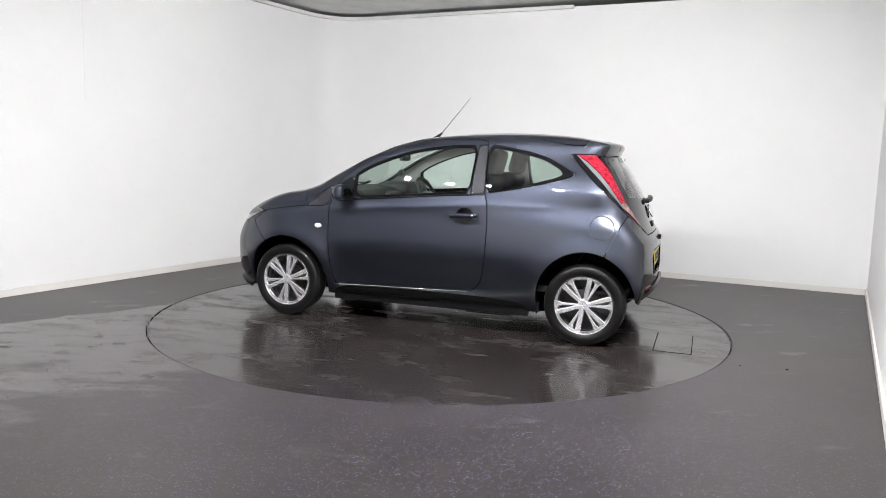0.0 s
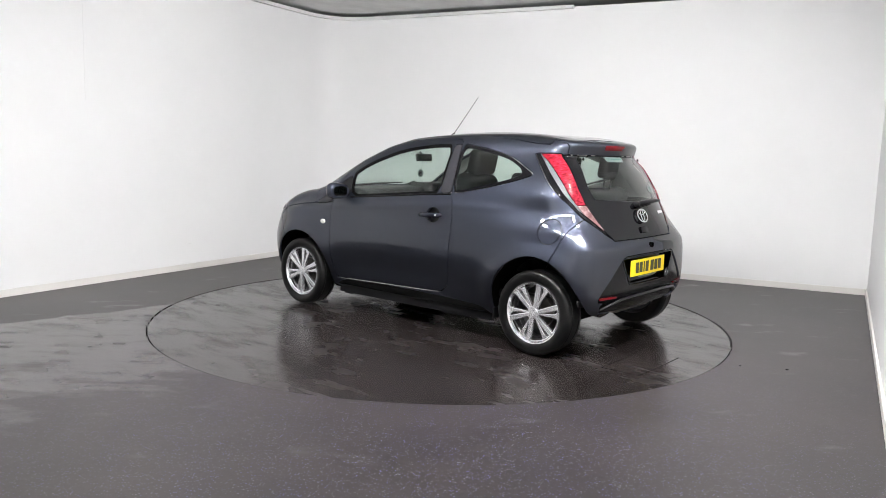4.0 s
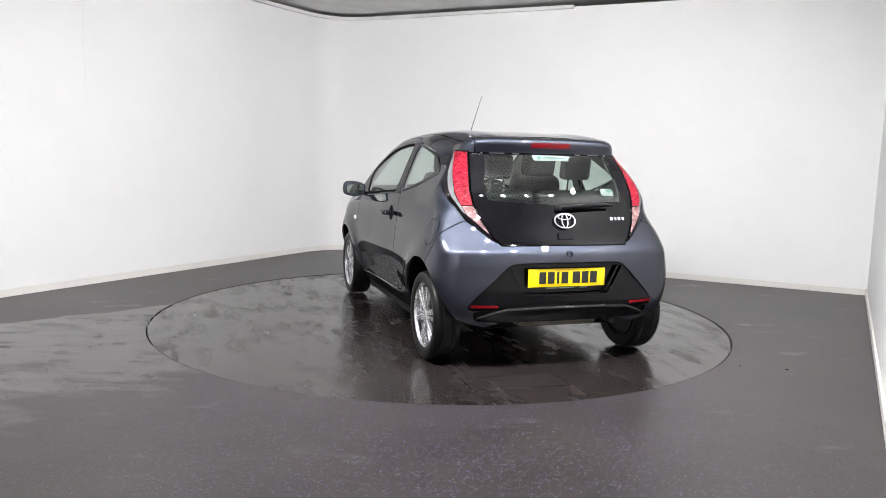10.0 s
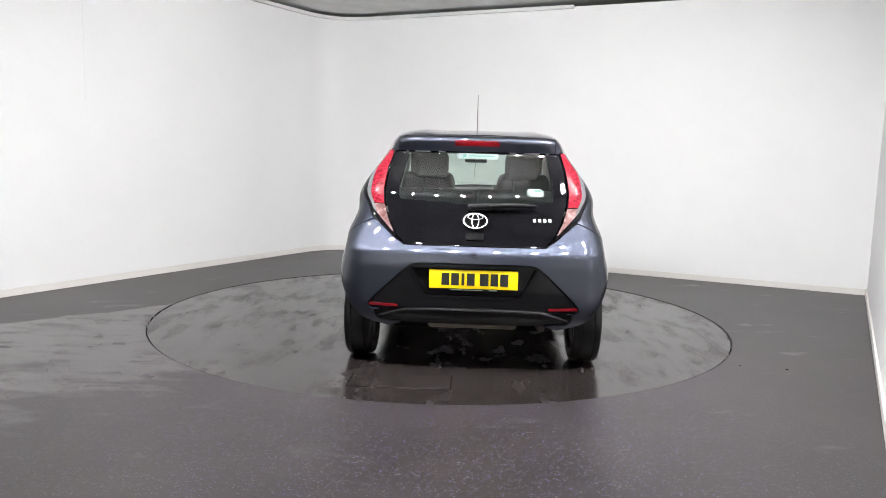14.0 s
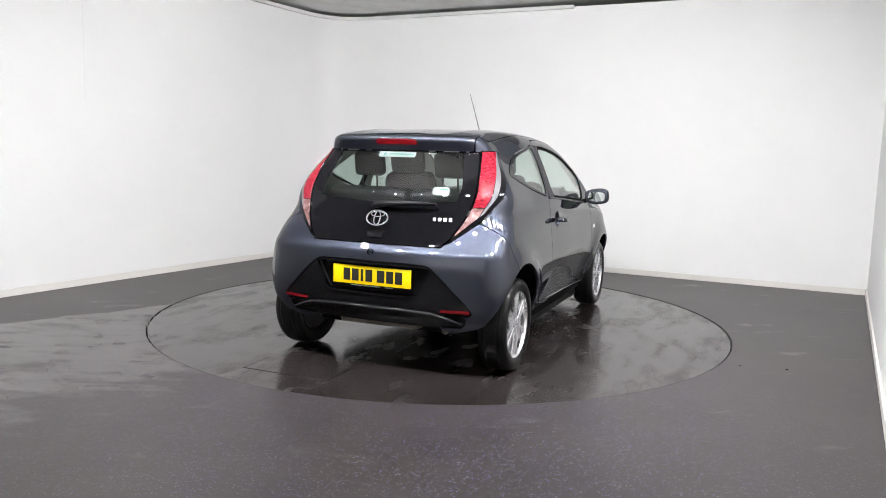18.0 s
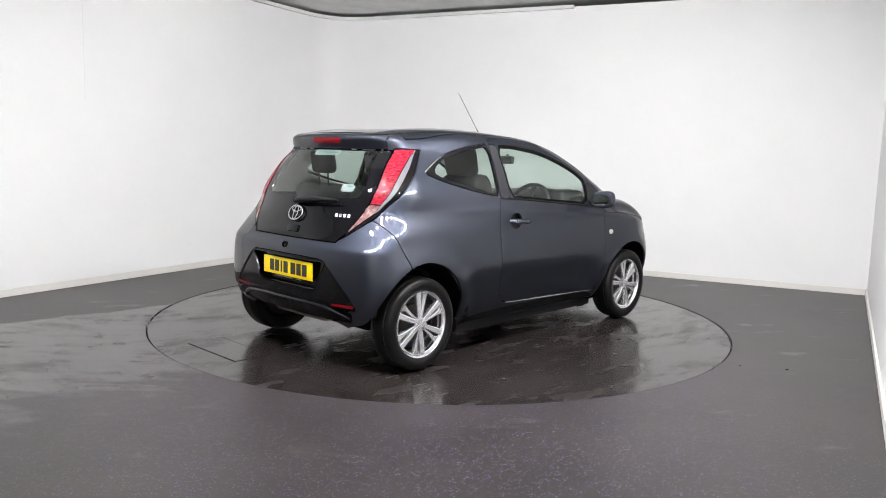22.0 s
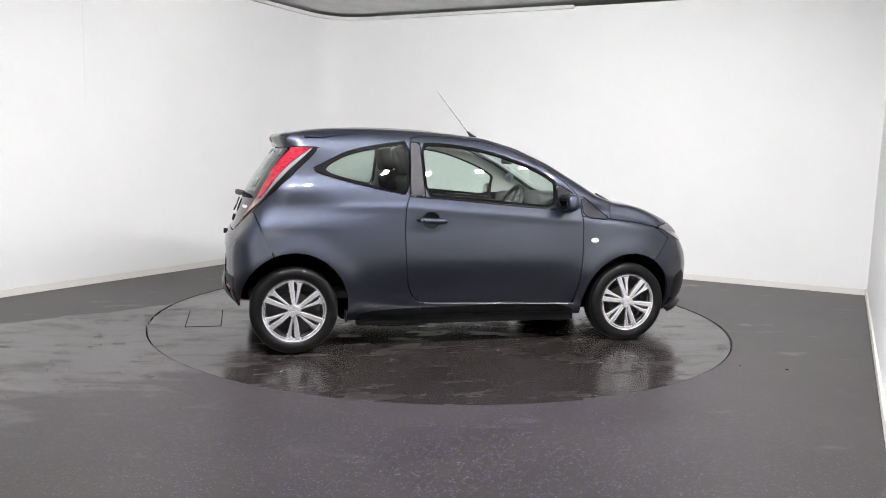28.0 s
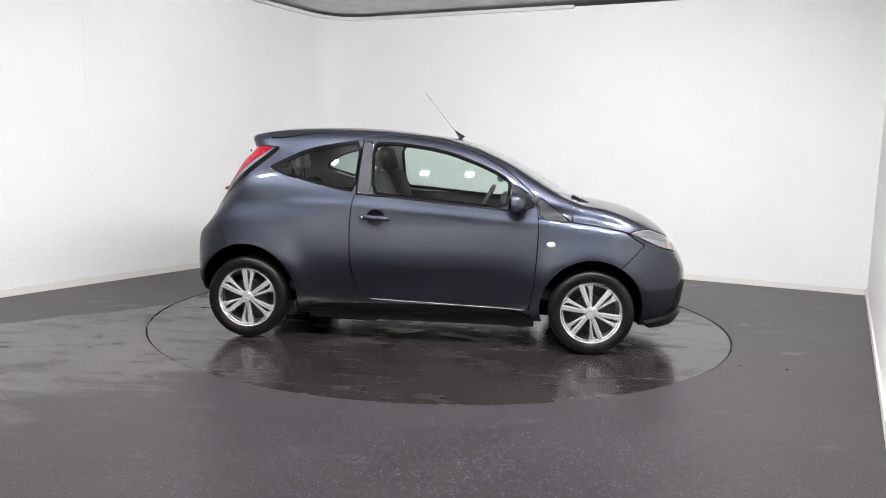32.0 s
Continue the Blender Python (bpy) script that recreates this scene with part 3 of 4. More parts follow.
def panel_mesh(name, pieces, depth=0.014, lift=0.0, seam=None):
    """Joins cut pieces into one sheet with folded-in edges. pieces: (grid, clips). seam: the x at which two pieces meet."""
    V, Fs, N = [], [], []
    for grid, clips in pieces:
        p, f = cut(grid, clips)
        if not len(p):
            continue
        base = len(V)
        nrm = skin_normal(p)
        p = p + nrm * lift
        q = np.array([p[i] for i in f[0][:3]])
        flip = np.dot(np.cross(q[1] - q[0], q[2] - q[0]), nrm[f[0][0]]) < 0
        f = [fc[::-1] for fc in f] if flip else f
        count = {}
        for fc in f:
            for k in range(len(fc)):
                e = (fc[k], fc[(k + 1) % len(fc)])
                key = (min(e), max(e))
                count[key] = None if key in count else e
        edge = [e for e in count.values() if e]
        if seam is not None:
            edge = [e for e in edge if abs(p[e[0]][0] - seam) > 1e-4 or abs(p[e[1]][0] - seam) > 1e-4]
        V += list(p)
        N += list(nrm)
        Fs += [[i + base for i in fc] for fc in f]
        if depth:
            out = {}
            for a, c in edge:
                o = np.cross(p[c] - p[a], nrm[a])
                for i in (a, c):
                    out[i] = out.get(i, 0) + o
            at = {}
            for i, o in out.items():
                at[i] = len(V)
                V += [p[i], p[i] - nrm[i] * depth]
                o = o / (np.linalg.norm(o) + 1e-12)
                N += [(o + 0.6 * nrm[i]) / np.linalg.norm(o + 0.6 * nrm[i]), o]
            Fs += [[at[e[1]], at[e[0]], at[e[0]] + 1, at[e[1]] + 1] for e in edge]
    me = mesh_of(name, V, Fs)
    me.normals_split_custom_set_from_vertices([tuple(map(float, n)) for n in N])
    return me


def mirrored(me, name):
    keep = [tuple(me.corner_normals[l.index].vector) for l in me.loops]
    n_of = {l.vertex_index: k for l, k in zip(me.loops, keep)}
    verts = [(v.co.x, -v.co.y, v.co.z) for v in me.vertices]
    out = mesh_of(name, verts, [list(f.vertices)[::-1] for f in me.polygons])
    out.normals_split_custom_set_from_vertices([(n_of[i][0], -n_of[i][1], n_of[i][2]) for i in range(len(verts))])
    return out


def rounded(pts, n=2):
    """Corner-cutting, to round an outline."""
    p = np.array(pts, float)
    for _ in range(n):
        q = np.roll(p, -1, 0)
        p = np.stack([0.82 * p + 0.18 * q, 0.18 * p + 0.82 * q], 1).reshape(-1, 2)
    return p


def outline(pts, axes=(0, 2), n=1):
    """Signed distance to a closed outline in a side, rear or top view; below nought inside."""
    poly = rounded(pts, n)
    a, b_ = poly, np.roll(poly, -1, 0)

    def f(P):
        u = np.stack([np.abs(P[:, k]) if k == 1 else P[:, k] for k in axes], -1)
        best = np.full(len(u), 9.0)
        inside = np.zeros(len(u), bool)
        for (x0, y0), (x1, y1) in zip(a, b_):
            ex, ey = x1 - x0, y1 - y0
            wx, wy = u[:, 0] - x0, u[:, 1] - y0
            t = np.clip((wx * ex + wy * ey) / max(ex * ex + ey * ey, 1e-12), 0, 1)
            best = np.minimum(best, np.hypot(wx - t * ex, wy - t * ey))
            hit = ((y0 > u[:, 1]) != (y1 > u[:, 1])) & (u[:, 0] < (x1 - x0) * (u[:, 1] - y0) / (y1 - y0 + 1e-12) + x0)
            inside ^= hit
        return np.where(inside, -best, best)
    return f


GAP = 0.0035


def within(f, gap=GAP):
    return lambda P: f(P) + gap


def without(f, gap=GAP):
    return lambda P: gap - f(P)


def both(*fs):
    return lambda P: np.max([f(P) for f in fs], axis=0)


def either(*fs):
    return lambda P: np.min([f(P) for f in fs], axis=0)


def above(pts, axes=(0, 2), sigma=0.02):
    """Below nought above a line z(x) in the side view, or z(|y|) in the rear view."""
    t = table(pts, sigma)
    return lambda P: t(np.abs(P[:, axes[0]]) if axes[0] == 1 else P[:, axes[0]]) - P[:, axes[1]]


def below(pts, axes=(0, 2), sigma=0.02):
    f = above(pts, axes, sigma)
    return lambda P: -f(P)


def behind(x):
    return lambda P: P[:, 0] - x


def ahead(x):
    return lambda P: x - P[:, 0]


def left_only(P):
    return 0.02 - P[:, 1]


# outlines in the side view
DOOR = outline([(-0.405, 1.375), (-0.385, 1.404), (-0.18, 1.412), (0.05, 1.394), (0.206, 1.368), (0.40, 1.298), (0.59, 1.198), (0.767, 1.044),
                (0.785, 0.985), (0.806, 0.85), (0.80, 0.66), (0.788, 0.47), (0.762, 0.286), (0.735, 0.271), (0.25, 0.284), (-0.13, 0.294),
                (-0.287, 0.298), (-0.345, 0.308), (-0.404, 0.362), (-0.436, 0.457), (-0.454, 0.61), (-0.46, 0.80), (-0.45, 0.953), (-0.425, 1.02)], n=1)
FWIN = outline([(-0.335, 1.365), (-0.174, 1.365), (0.057, 1.338), (0.21, 1.305), (0.402, 1.238), (0.517, 1.188), (0.60, 1.135), (0.612, 1.12),
                (0.604, 0.945), (0.225, 0.974), (-0.157, 1.006), (-0.318, 1.017)], n=1)
SAIL = outline([(0.618, 1.118), (0.752, 1.040), (0.778, 0.955), (0.610, 0.944)], n=1)
QWIN = outline([(-0.43, 1.024), (-0.545, 1.042), (-0.741, 1.085), (-0.938, 1.140), (-0.985, 1.172), (-0.957, 1.222), (-0.838, 1.285), (-0.719, 1.319),
                (-0.562, 1.349), (-0.412, 1.372)], n=1)
FLICK = outline([(-0.43, 1.022), (-0.545, 1.040), (-0.741, 1.080), (-0.938, 1.130), (-1.064, 1.176), (-0.965, 1.226), (-0.838, 1.290), (-0.719, 1.324),
                 (-0.562, 1.354), (-0.410, 1.377)], n=1)
BPILLAR = outline([(-0.402, 1.372), (-0.338, 1.364), (-0.321, 1.017), (-0.421, 1.022)], n=0)
BELT = above([(-0.6, 1.035), (-0.43, 1.018), (-0.157, 1.002), (0.225, 0.970), (0.604, 0.941), (0.9, 0.918)])
ARCH = lambda P: np.minimum(np.hypot(P[:, 0] - 1.17, P[:, 2] - 0.295) - ARCH_R, np.hypot(P[:, 0] + 1.17, (P[:, 2] - 0.295) * 0.95) - 0.345)
HOOD_LINE = [(0.70, 0.895), (0.81, 0.889), (0.975, 0.877), (1.16, 0.857), (1.36, 0.824), (1.42, 0.79), (1.50, 0.745), (1.6, 0.69), (1.9, 0.55)]
COWL = lambda P: P[:, 0] - (1.13 - 0.20 * P[:, 1] ** 2)          # below nought behind the bonnet's rear edge
SCREEN = both(lambda P: np.abs(P[:, 1]) - np.interp(P[:, 2], [0.95, 1.40], [0.655, 0.520]), COWL, lambda P: (0.335 - 0.15 * P[:, 1] ** 2) - P[:, 0],
              lambda P: 0.90 - P[:, 2])
TRIANGLE = outline([(0.792, 1.046), (0.885, 0.972), (1.03, 0.866), (0.812, 0.884)], n=1)
HEADLAMP = outline([(1.38, 0.822), (1.50, 0.768), (1.62, 0.716), (1.78, 0.672), (1.82, 0.70), (1.66, 0.790), (1.52, 0.842)], n=1)
NOSE_LINE = outline([(1.37, 0.818), (1.50, 0.735), (1.352, 0.593), (1.30, 0.55), (1.30, 0.10), (2.2, 0.10), (2.2, 0.72), (1.75, 0.72), (1.60, 0.78)], n=0)
LAMP_EDGE = lambda P: P[:, 0] - np.interp(P[:, 2], [0.78, 0.88, 1.0, 1.12, 1.25, 1.315, 1.33], [-1.50, -1.44, -1.33, -1.20, -1.06, -1.0, -0.99])
LAMP_IN = lambda P: np.interp(P[:, 2], [0.78, 0.81, 0.90, 1.0, 1.08, 1.2, 1.30, 1.34], [0.43, 0.466, 0.516, 0.550, 0.558, 0.542, 0.516, 0.505]) - np.abs(P[:, 1])
LAMP_TOP = below([(-1.6, 1.322), (-0.9, 1.318)])
LAMP_LOW = above([(0.40, 0.770), (0.46, 0.785), (0.56, 0.865), (0.66, 0.945), (0.70, 0.975), (0.9, 0.985)], (1, 2), 0.012)
LAMP = both(LAMP_EDGE, LAMP_IN, LAMP_TOP, LAMP_LOW)
GATE = both(lambda P: -LAMP_IN(P) + 0.004, behind(-1.15), lambda P: 0.762 - P[:, 2], lambda P: P[:, 2] - 1.310)
SPOILER = both(lambda P: np.abs(P[:, 1]) - 0.484, behind(-1.10), lambda P: 1.310 - P[:, 2])
BUMPER = both(lambda P: P[:, 0] - np.interp(P[:, 2], [0.2, 0.64, 0.90], [-1.28, -1.30, -1.42]), either(lambda P: P[:, 2] - 0.762, lambda P: LAMP_LOW(P) * -1))
BUMPER = both(BUMPER, without(LAMP, 0.0), without(GATE, 0.0))
INSERT = outline([(-0.5, 0.662), (0.33, 0.662), (0.385, 0.645), (0.625, 0.415), (0.625, 0.37), (-0.5, 0.37)], (1, 2), 1)
ROOF = both(lambda P: np.abs(P[:, 1]) - np.interp(P[:, 0], [-1.1, -0.4, 0.33], [0.52, 0.54, 0.515]), ahead(-1.10), behind(0.33), lambda P: 1.30 - P[:, 2])

# ---------------------------------------------------------------- the car
car = new("car")
tagged(car, "small dark slate-blue metallic three-door hatchback standing on the turntable", "car")
CAR_POSE = pose(CAR_X, CAR_Y, 0)


def shift(f, d):
    return lambda P: f(P) + d


def disc_clip(x, z, r):
    return lambda P: np.hypot(P[:, 0] - x, P[:, 2] - z) - r


low = lambda P: np.interp(P[:, 0], [-1.2, -0.5, 0.9], [0.285, 0.290, 0.263]) - P[:, 2]
FUEL = disc_clip(-1.267, 0.822, 0.080)
FUEL_LEFT = lambda P: np.maximum(FUEL(P), 0.1 - P[:, 1])
not_ends = [without(DOOR), without(FLICK), without(SCREEN), without(BUMPER), without(LAMP), without(GATE), without(SPOILER), without(ROOF)]
FENDER = both(ahead(0.766), below(HOOD_LINE), without(NOSE_LINE, 0.0))
HOOD = both(lambda P: -COWL(P), above(HOOD_LINE), without(NOSE_LINE, 0.0), without(HEADLAMP, 0.0))
side_clips = not_ends + [without(FENDER), without(HOOD), without(NOSE_LINE), without(HEADLAMP), without(TRIANGLE), without(ARCH, 0.0), within(low), without(FUEL_LEFT, 0.004)]
shell = panel_mesh("body_shell", [("roll", side_clips + [ahead(-1.13)]), ("rear", side_clips + [behind(-1.13), lambda P: 0.30 - P[:, 2]])], 0.016, 0, -1.13)
part("body_shell", shell, M_PAINT, car, "dark slate-blue metallic painted body")
part("roof", panel_mesh("roof", [("roll", [within(ROOF)])]), M_PAINT, car)
spoiler = part("spoiler", panel_mesh("spoiler", [("roll", [within(SPOILER), ahead(-1.195)]), ("rear", [within(SPOILER), behind(-1.195)])], 0.03, 0, -1.195), M_PAINT, car)
part("bonnet", panel_mesh("bonnet", [("roll", [within(HOOD), without(HEADLAMP)])]), M_PAINT, car)
part("windscreen", panel_mesh("windscreen", [("roll", [within(SCREEN)])], 0), M_GLASS, car, "greenish windscreen glass")
part("front_bumper", panel_mesh("front_bumper", [("front", [within(NOSE_LINE), without(HEADLAMP), without(ARCH, 0.0)])]), M_PAINT, car)
DIFFUSER = outline([(-0.02, 0.372), (0.60, 0.372), (0.575, 0.30), (0.36, 0.285), (-0.02, 0.285)], (1, 2), 0)
bumper = part("rear_bumper", panel_mesh("rear_bumper", [("rear", [within(BUMPER), without(INSERT), without(ARCH, 0.0), without(DIFFUSER, 0.0), lambda P: np.interp(np.abs(P[:, 1]), [0.40, 0.60], [0.30, 0.232]) - P[:, 2]])]), M_PAINT, car)

LIP = outline([(1.50, 0.225), (1.56, 0.195), (2.1, 0.195), (2.1, 0.262), (1.74, 0.25)], n=0)
part("front_lip", panel_mesh("front_lip", [("front", [LIP, behind(2.0)])], 0.05, 0.034), M_PLASTIC, car, "black front lip spoiler")

INTAKE = outline([(-0.1, 0.25), (0.46, 0.25), (0.53, 0.30), (0.55, 0.36), (0.50, 0.42), (0.42, 0.46), (-0.1, 0.46)], (1, 2), 1)
part("lower_grille", panel_mesh("lower_grille", [("front", [INTAKE, ahead(1.45)])], 0.02, 0.003), M_PLASTIC, car, "black lower front grille")

# number plate pocket and the black lower bumper
POCKET = outline([(-0.4, 0.646), (0.36, 0.646), (0.378, 0.636), (0.286, 0.474), (0.266, 0.464), (-0.4, 0.464)], (1, 2), 1)
insert = part("bumper_insert", panel_mesh("bumper_insert", [("rear", [within(INSERT), behind(-1.0), without(POCKET, 0.0)])], 0.02, -0.008), M_PIANO, car,
              "shiny black plastic lower bumper insert")
part("plate_pocket", panel_mesh("plate_pocket", [("rear", [shift(POCKET, 0.0), behind(-1.0)])], -0.044, -0.050), M_BLACK, insert, "glossy black plate recess")
part("pocket_edge", panel_mesh("pocket_edge", [("rear", [lambda P: POCKET(P) - 0.005, without(POCKET, 0.0), behind(-1.0)])], 0.006, -0.003), M_BLACK, insert, "shiny recess edge")
PLATE_M = pose(-1.588, 0, 0.5695, 90, 0, -90)
plate = part("number_plate", plate_bm([(-0.26, -0.0555), (0.26, -0.0555), (0.26, 0.0555), (-0.26, 0.0555)], 0.003, PLATE_M @ pose(0, 0, -0.001), 0.001), M_YELLOW, insert,
             "yellow rear number plate")
for x, w in ((-0.165, 0.045), (-0.108, 0.045), (-0.062, 0.016), (-0.016, 0.045), (0.062, 0.050), (0.122, 0.045), (0.180, 0.047)):
    bm = plate_bm([(x - w / 2, -0.036), (x + w / 2, -0.036), (x + w / 2, 0.036), (x - w / 2, 0.036)], 0.0012, PLATE_M @ pose(0, 0, 0.003))
    part("plate_bar", bm, M_INK, insert, "black bar")
for x, w in ((-0.10, 0.075), (0.0, 0.11), (0.115, 0.05)):
    bm = plate_bm([(x - w / 2, -0.066), (x + w / 2, -0.066), (x + w / 2, -0.060), (x - w / 2, -0.060)], 0.002, PLATE_M @ pose(0, 0, -0.002))
    part("small_bar", bm, M_PAPER, insert, "pale small print bar")
part("lower_lip", tube_bm([(-1.535, 0.56, 0.325), (-1.575, 0.48, 0.356), (-1.600, 0.40, 0.380), (-1.611, 0.2, 0.387), (-1.614, 0, 0.387), (-1.611, -0.2, 0.387),
                           (-1.600, -0.40, 0.380), (-1.575, -0.48, 0.356), (-1.535, -0.56, 0.325)], 0.014, 12), M_GLOSSTRIM, insert, "black moulded lower lip")
part("diffuser", panel_mesh("diffuser", [("rear", [DIFFUSER, behind(-1.2)])], 0.03, -0.012),
     M_GLOSSTRIM, insert, "black lower diffuser")
part("silencer", box_bm((0.16, 0.54, 0.07), 0.03, 3, pose(-1.42, 0.0, 0.287)), M_STEEL, car, "dull metal exhaust silencer")
part("tailpipe", tube_bm([(-1.2, -0.40, 0.26), (-1.36, -0.41, 0.258), (-1.44, -0.42, 0.255)], 0.022, 14), M_DARKMETAL, car, "dark exhaust tailpipe")
part("reversing_sensor", merge_bm(lathe_bm([(0.0, -0.004), (0.009, -0.004), (0.012, 0.0), (0.016, -0.004), (0.018, -0.012), (0.018, -0.03)], 24)), M_BLACK, bumper, "black round camera knob").matrix_basis = pose(-1.586, 0, 0.716, 0, 0, -90)

# tailgate
GLASS_CUT = both(lambda P: np.abs(P[:, 1]) - np.interp(P[:, 2], [0.95, 1.10, 1.31], [0.455, 0.47, 0.425]), lambda P: 1.0 + 0.05 * np.abs(P[:, 1]) - P[:, 2], lambda P: P[:, 2] - 1.304)
gate = part("tailgate", panel_mesh("tailgate", [("rear", [within(GATE), without(GLASS_CUT, 0.0)])]), M_BLACK, car, "glossy black tailgate panel")
part("rear_window", panel_mesh("rear_window", [("rear", [shift(GLASS_CUT, 0.0)])], 0, -0.0005), M_GLASS_DARK, gate, "tinted rear window glass")


def oval_ring(a, c, r, n=40):
    pts = [(a * math.cos(2 * math.pi * k / n), c * math.sin(2 * math.pi * k / n), 0) for k in range(n)]
    return tube_bm(pts + pts[:2], r, 8, False)


GATE_M = pose(-1.526, 0, 0.910, 90, 0, -90) @ pose(0, 0, 0, -22)
upper = oval_ring(0.044, 0.0165, 0.0045)
bmesh.ops.transform(upper, matrix=pose(0, 0.0235, 0), verts=upper.verts)
b = merge_bm(oval_ring(0.069, 0.047, 0.0065), oval_ring(0.020, 0.043, 0.005), upper)
bmesh.ops.transform(b, matrix=GATE_M, verts=b.verts)
part("badge", b, M_CHROME, gate, "chrome oval badge")
part("gate_handle", box_bm((0.02, 0.105, 0.042), 0.006, 2, pose(-1.545, 0, 0.815, 0, 14, 0)), M_GLOSSTRIM, gate, "black tailgate handle")
wiper = part("wiper_arm", tube_bm([(-1.497, 0.03, 0.985), (-1.517, -0.02, 0.994), (-1.512, -0.15, 1.003), (-1.492, -0.30, 1.005), (-1.482, -0.36, 1.003)], [0.020, 0.020, 0.016, 0.012, 0.007], 10),
             M_PLASTIC, gate, "black rear wiper")
part("wiper_pivot", lathe_bm([(0.0, -0.034), (0.012, -0.034), (0.017, -0.028), (0.018, 0.02)], 20), M_PLASTIC, gate, "black wiper pivot").matrix_basis = pose(-1.485, 0.03, 0.985, 0, 0, -90)
part("wiper_blade", tube_bm([(-1.488, 0.02, 0.975), (-1.494, -0.15, 0.990), (-1.478, -0.33, 0.996)], [0.006, 0.007, 0.004], 8), M_RUBBER, gate, "black wiper blade")


def rear_patch(y0, y1, z0, z1):
    return lambda P: np.max([y0 - P[:, 1], P[:, 1] - y1, z0 - P[:, 2], P[:, 2] - z1], axis=0)


def sticker(name, y0, y1, z0, z1, material, label, lift=0.002):
    return part(name, panel_mesh(name, [("rear", [rear_patch(y0, y1, z0, z1), behind(-1.1)])], 0.0, lift), material, gate, label)


sticker("sticker", -0.13, 0.12, 1.268, 1.303, M_PAPER, "pale dealer sticker on the rear glass")
sticker("sticker_bar", -0.12, 0.05, 1.282, 1.291, M_GREEN, "green sticker print bar", 0.003)
sticker("sticker_dot", 0.065, 0.088, 1.276, 1.297, M_GREEN, "green sticker disc", 0.003)
sticker("sticker", -0.405, -0.305, 1.055, 1.100, M_PAPER, "pale square sticker on the rear glass")
sticker("sticker_bar", -0.395, -0.345, 1.082, 1.092, M_GREEN, "green sticker print bar", 0.003)
sticker("sticker_bar", -0.395, -0.345, 1.064, 1.072, M_GREEN, "green sticker print bar", 0.003)
for k in range(4):
    y1 = -0.3505 - 0.031 * k
    x1 = grow(np.array([-0.85]), np.array([y1]), np.array([0.917]), np.array([-1.0]), np.array([0.0]), np.array([0.0]))[0, 0]
    part("badge_bar", box_bm((0.008, 0.019, 0.021), 0.003, 2, pose(float(x1) - 0.001, y1, 0.917, 0, 22, 12)), M_BADGE, gate, "bright lettering bar")
part("brake_light", panel_mesh("brake_light", [("rear", [rear_patch(-0.137, 0.137, 1.349, 1.381), behind(-1.1)])], 0.012, 0.003), M_BRAKE, spoiler, "red high brake light")
for y in (0.42, -0.42):
    part("washer_bump", lathe_bm([(0.0, -0.006), (0.008, -0.005), (0.011, 0.0)], 12), M_BLACK, gate, "small black stop").matrix_basis = pose(-1.272, y * 0.95, 1.285, 0, 0, -90)

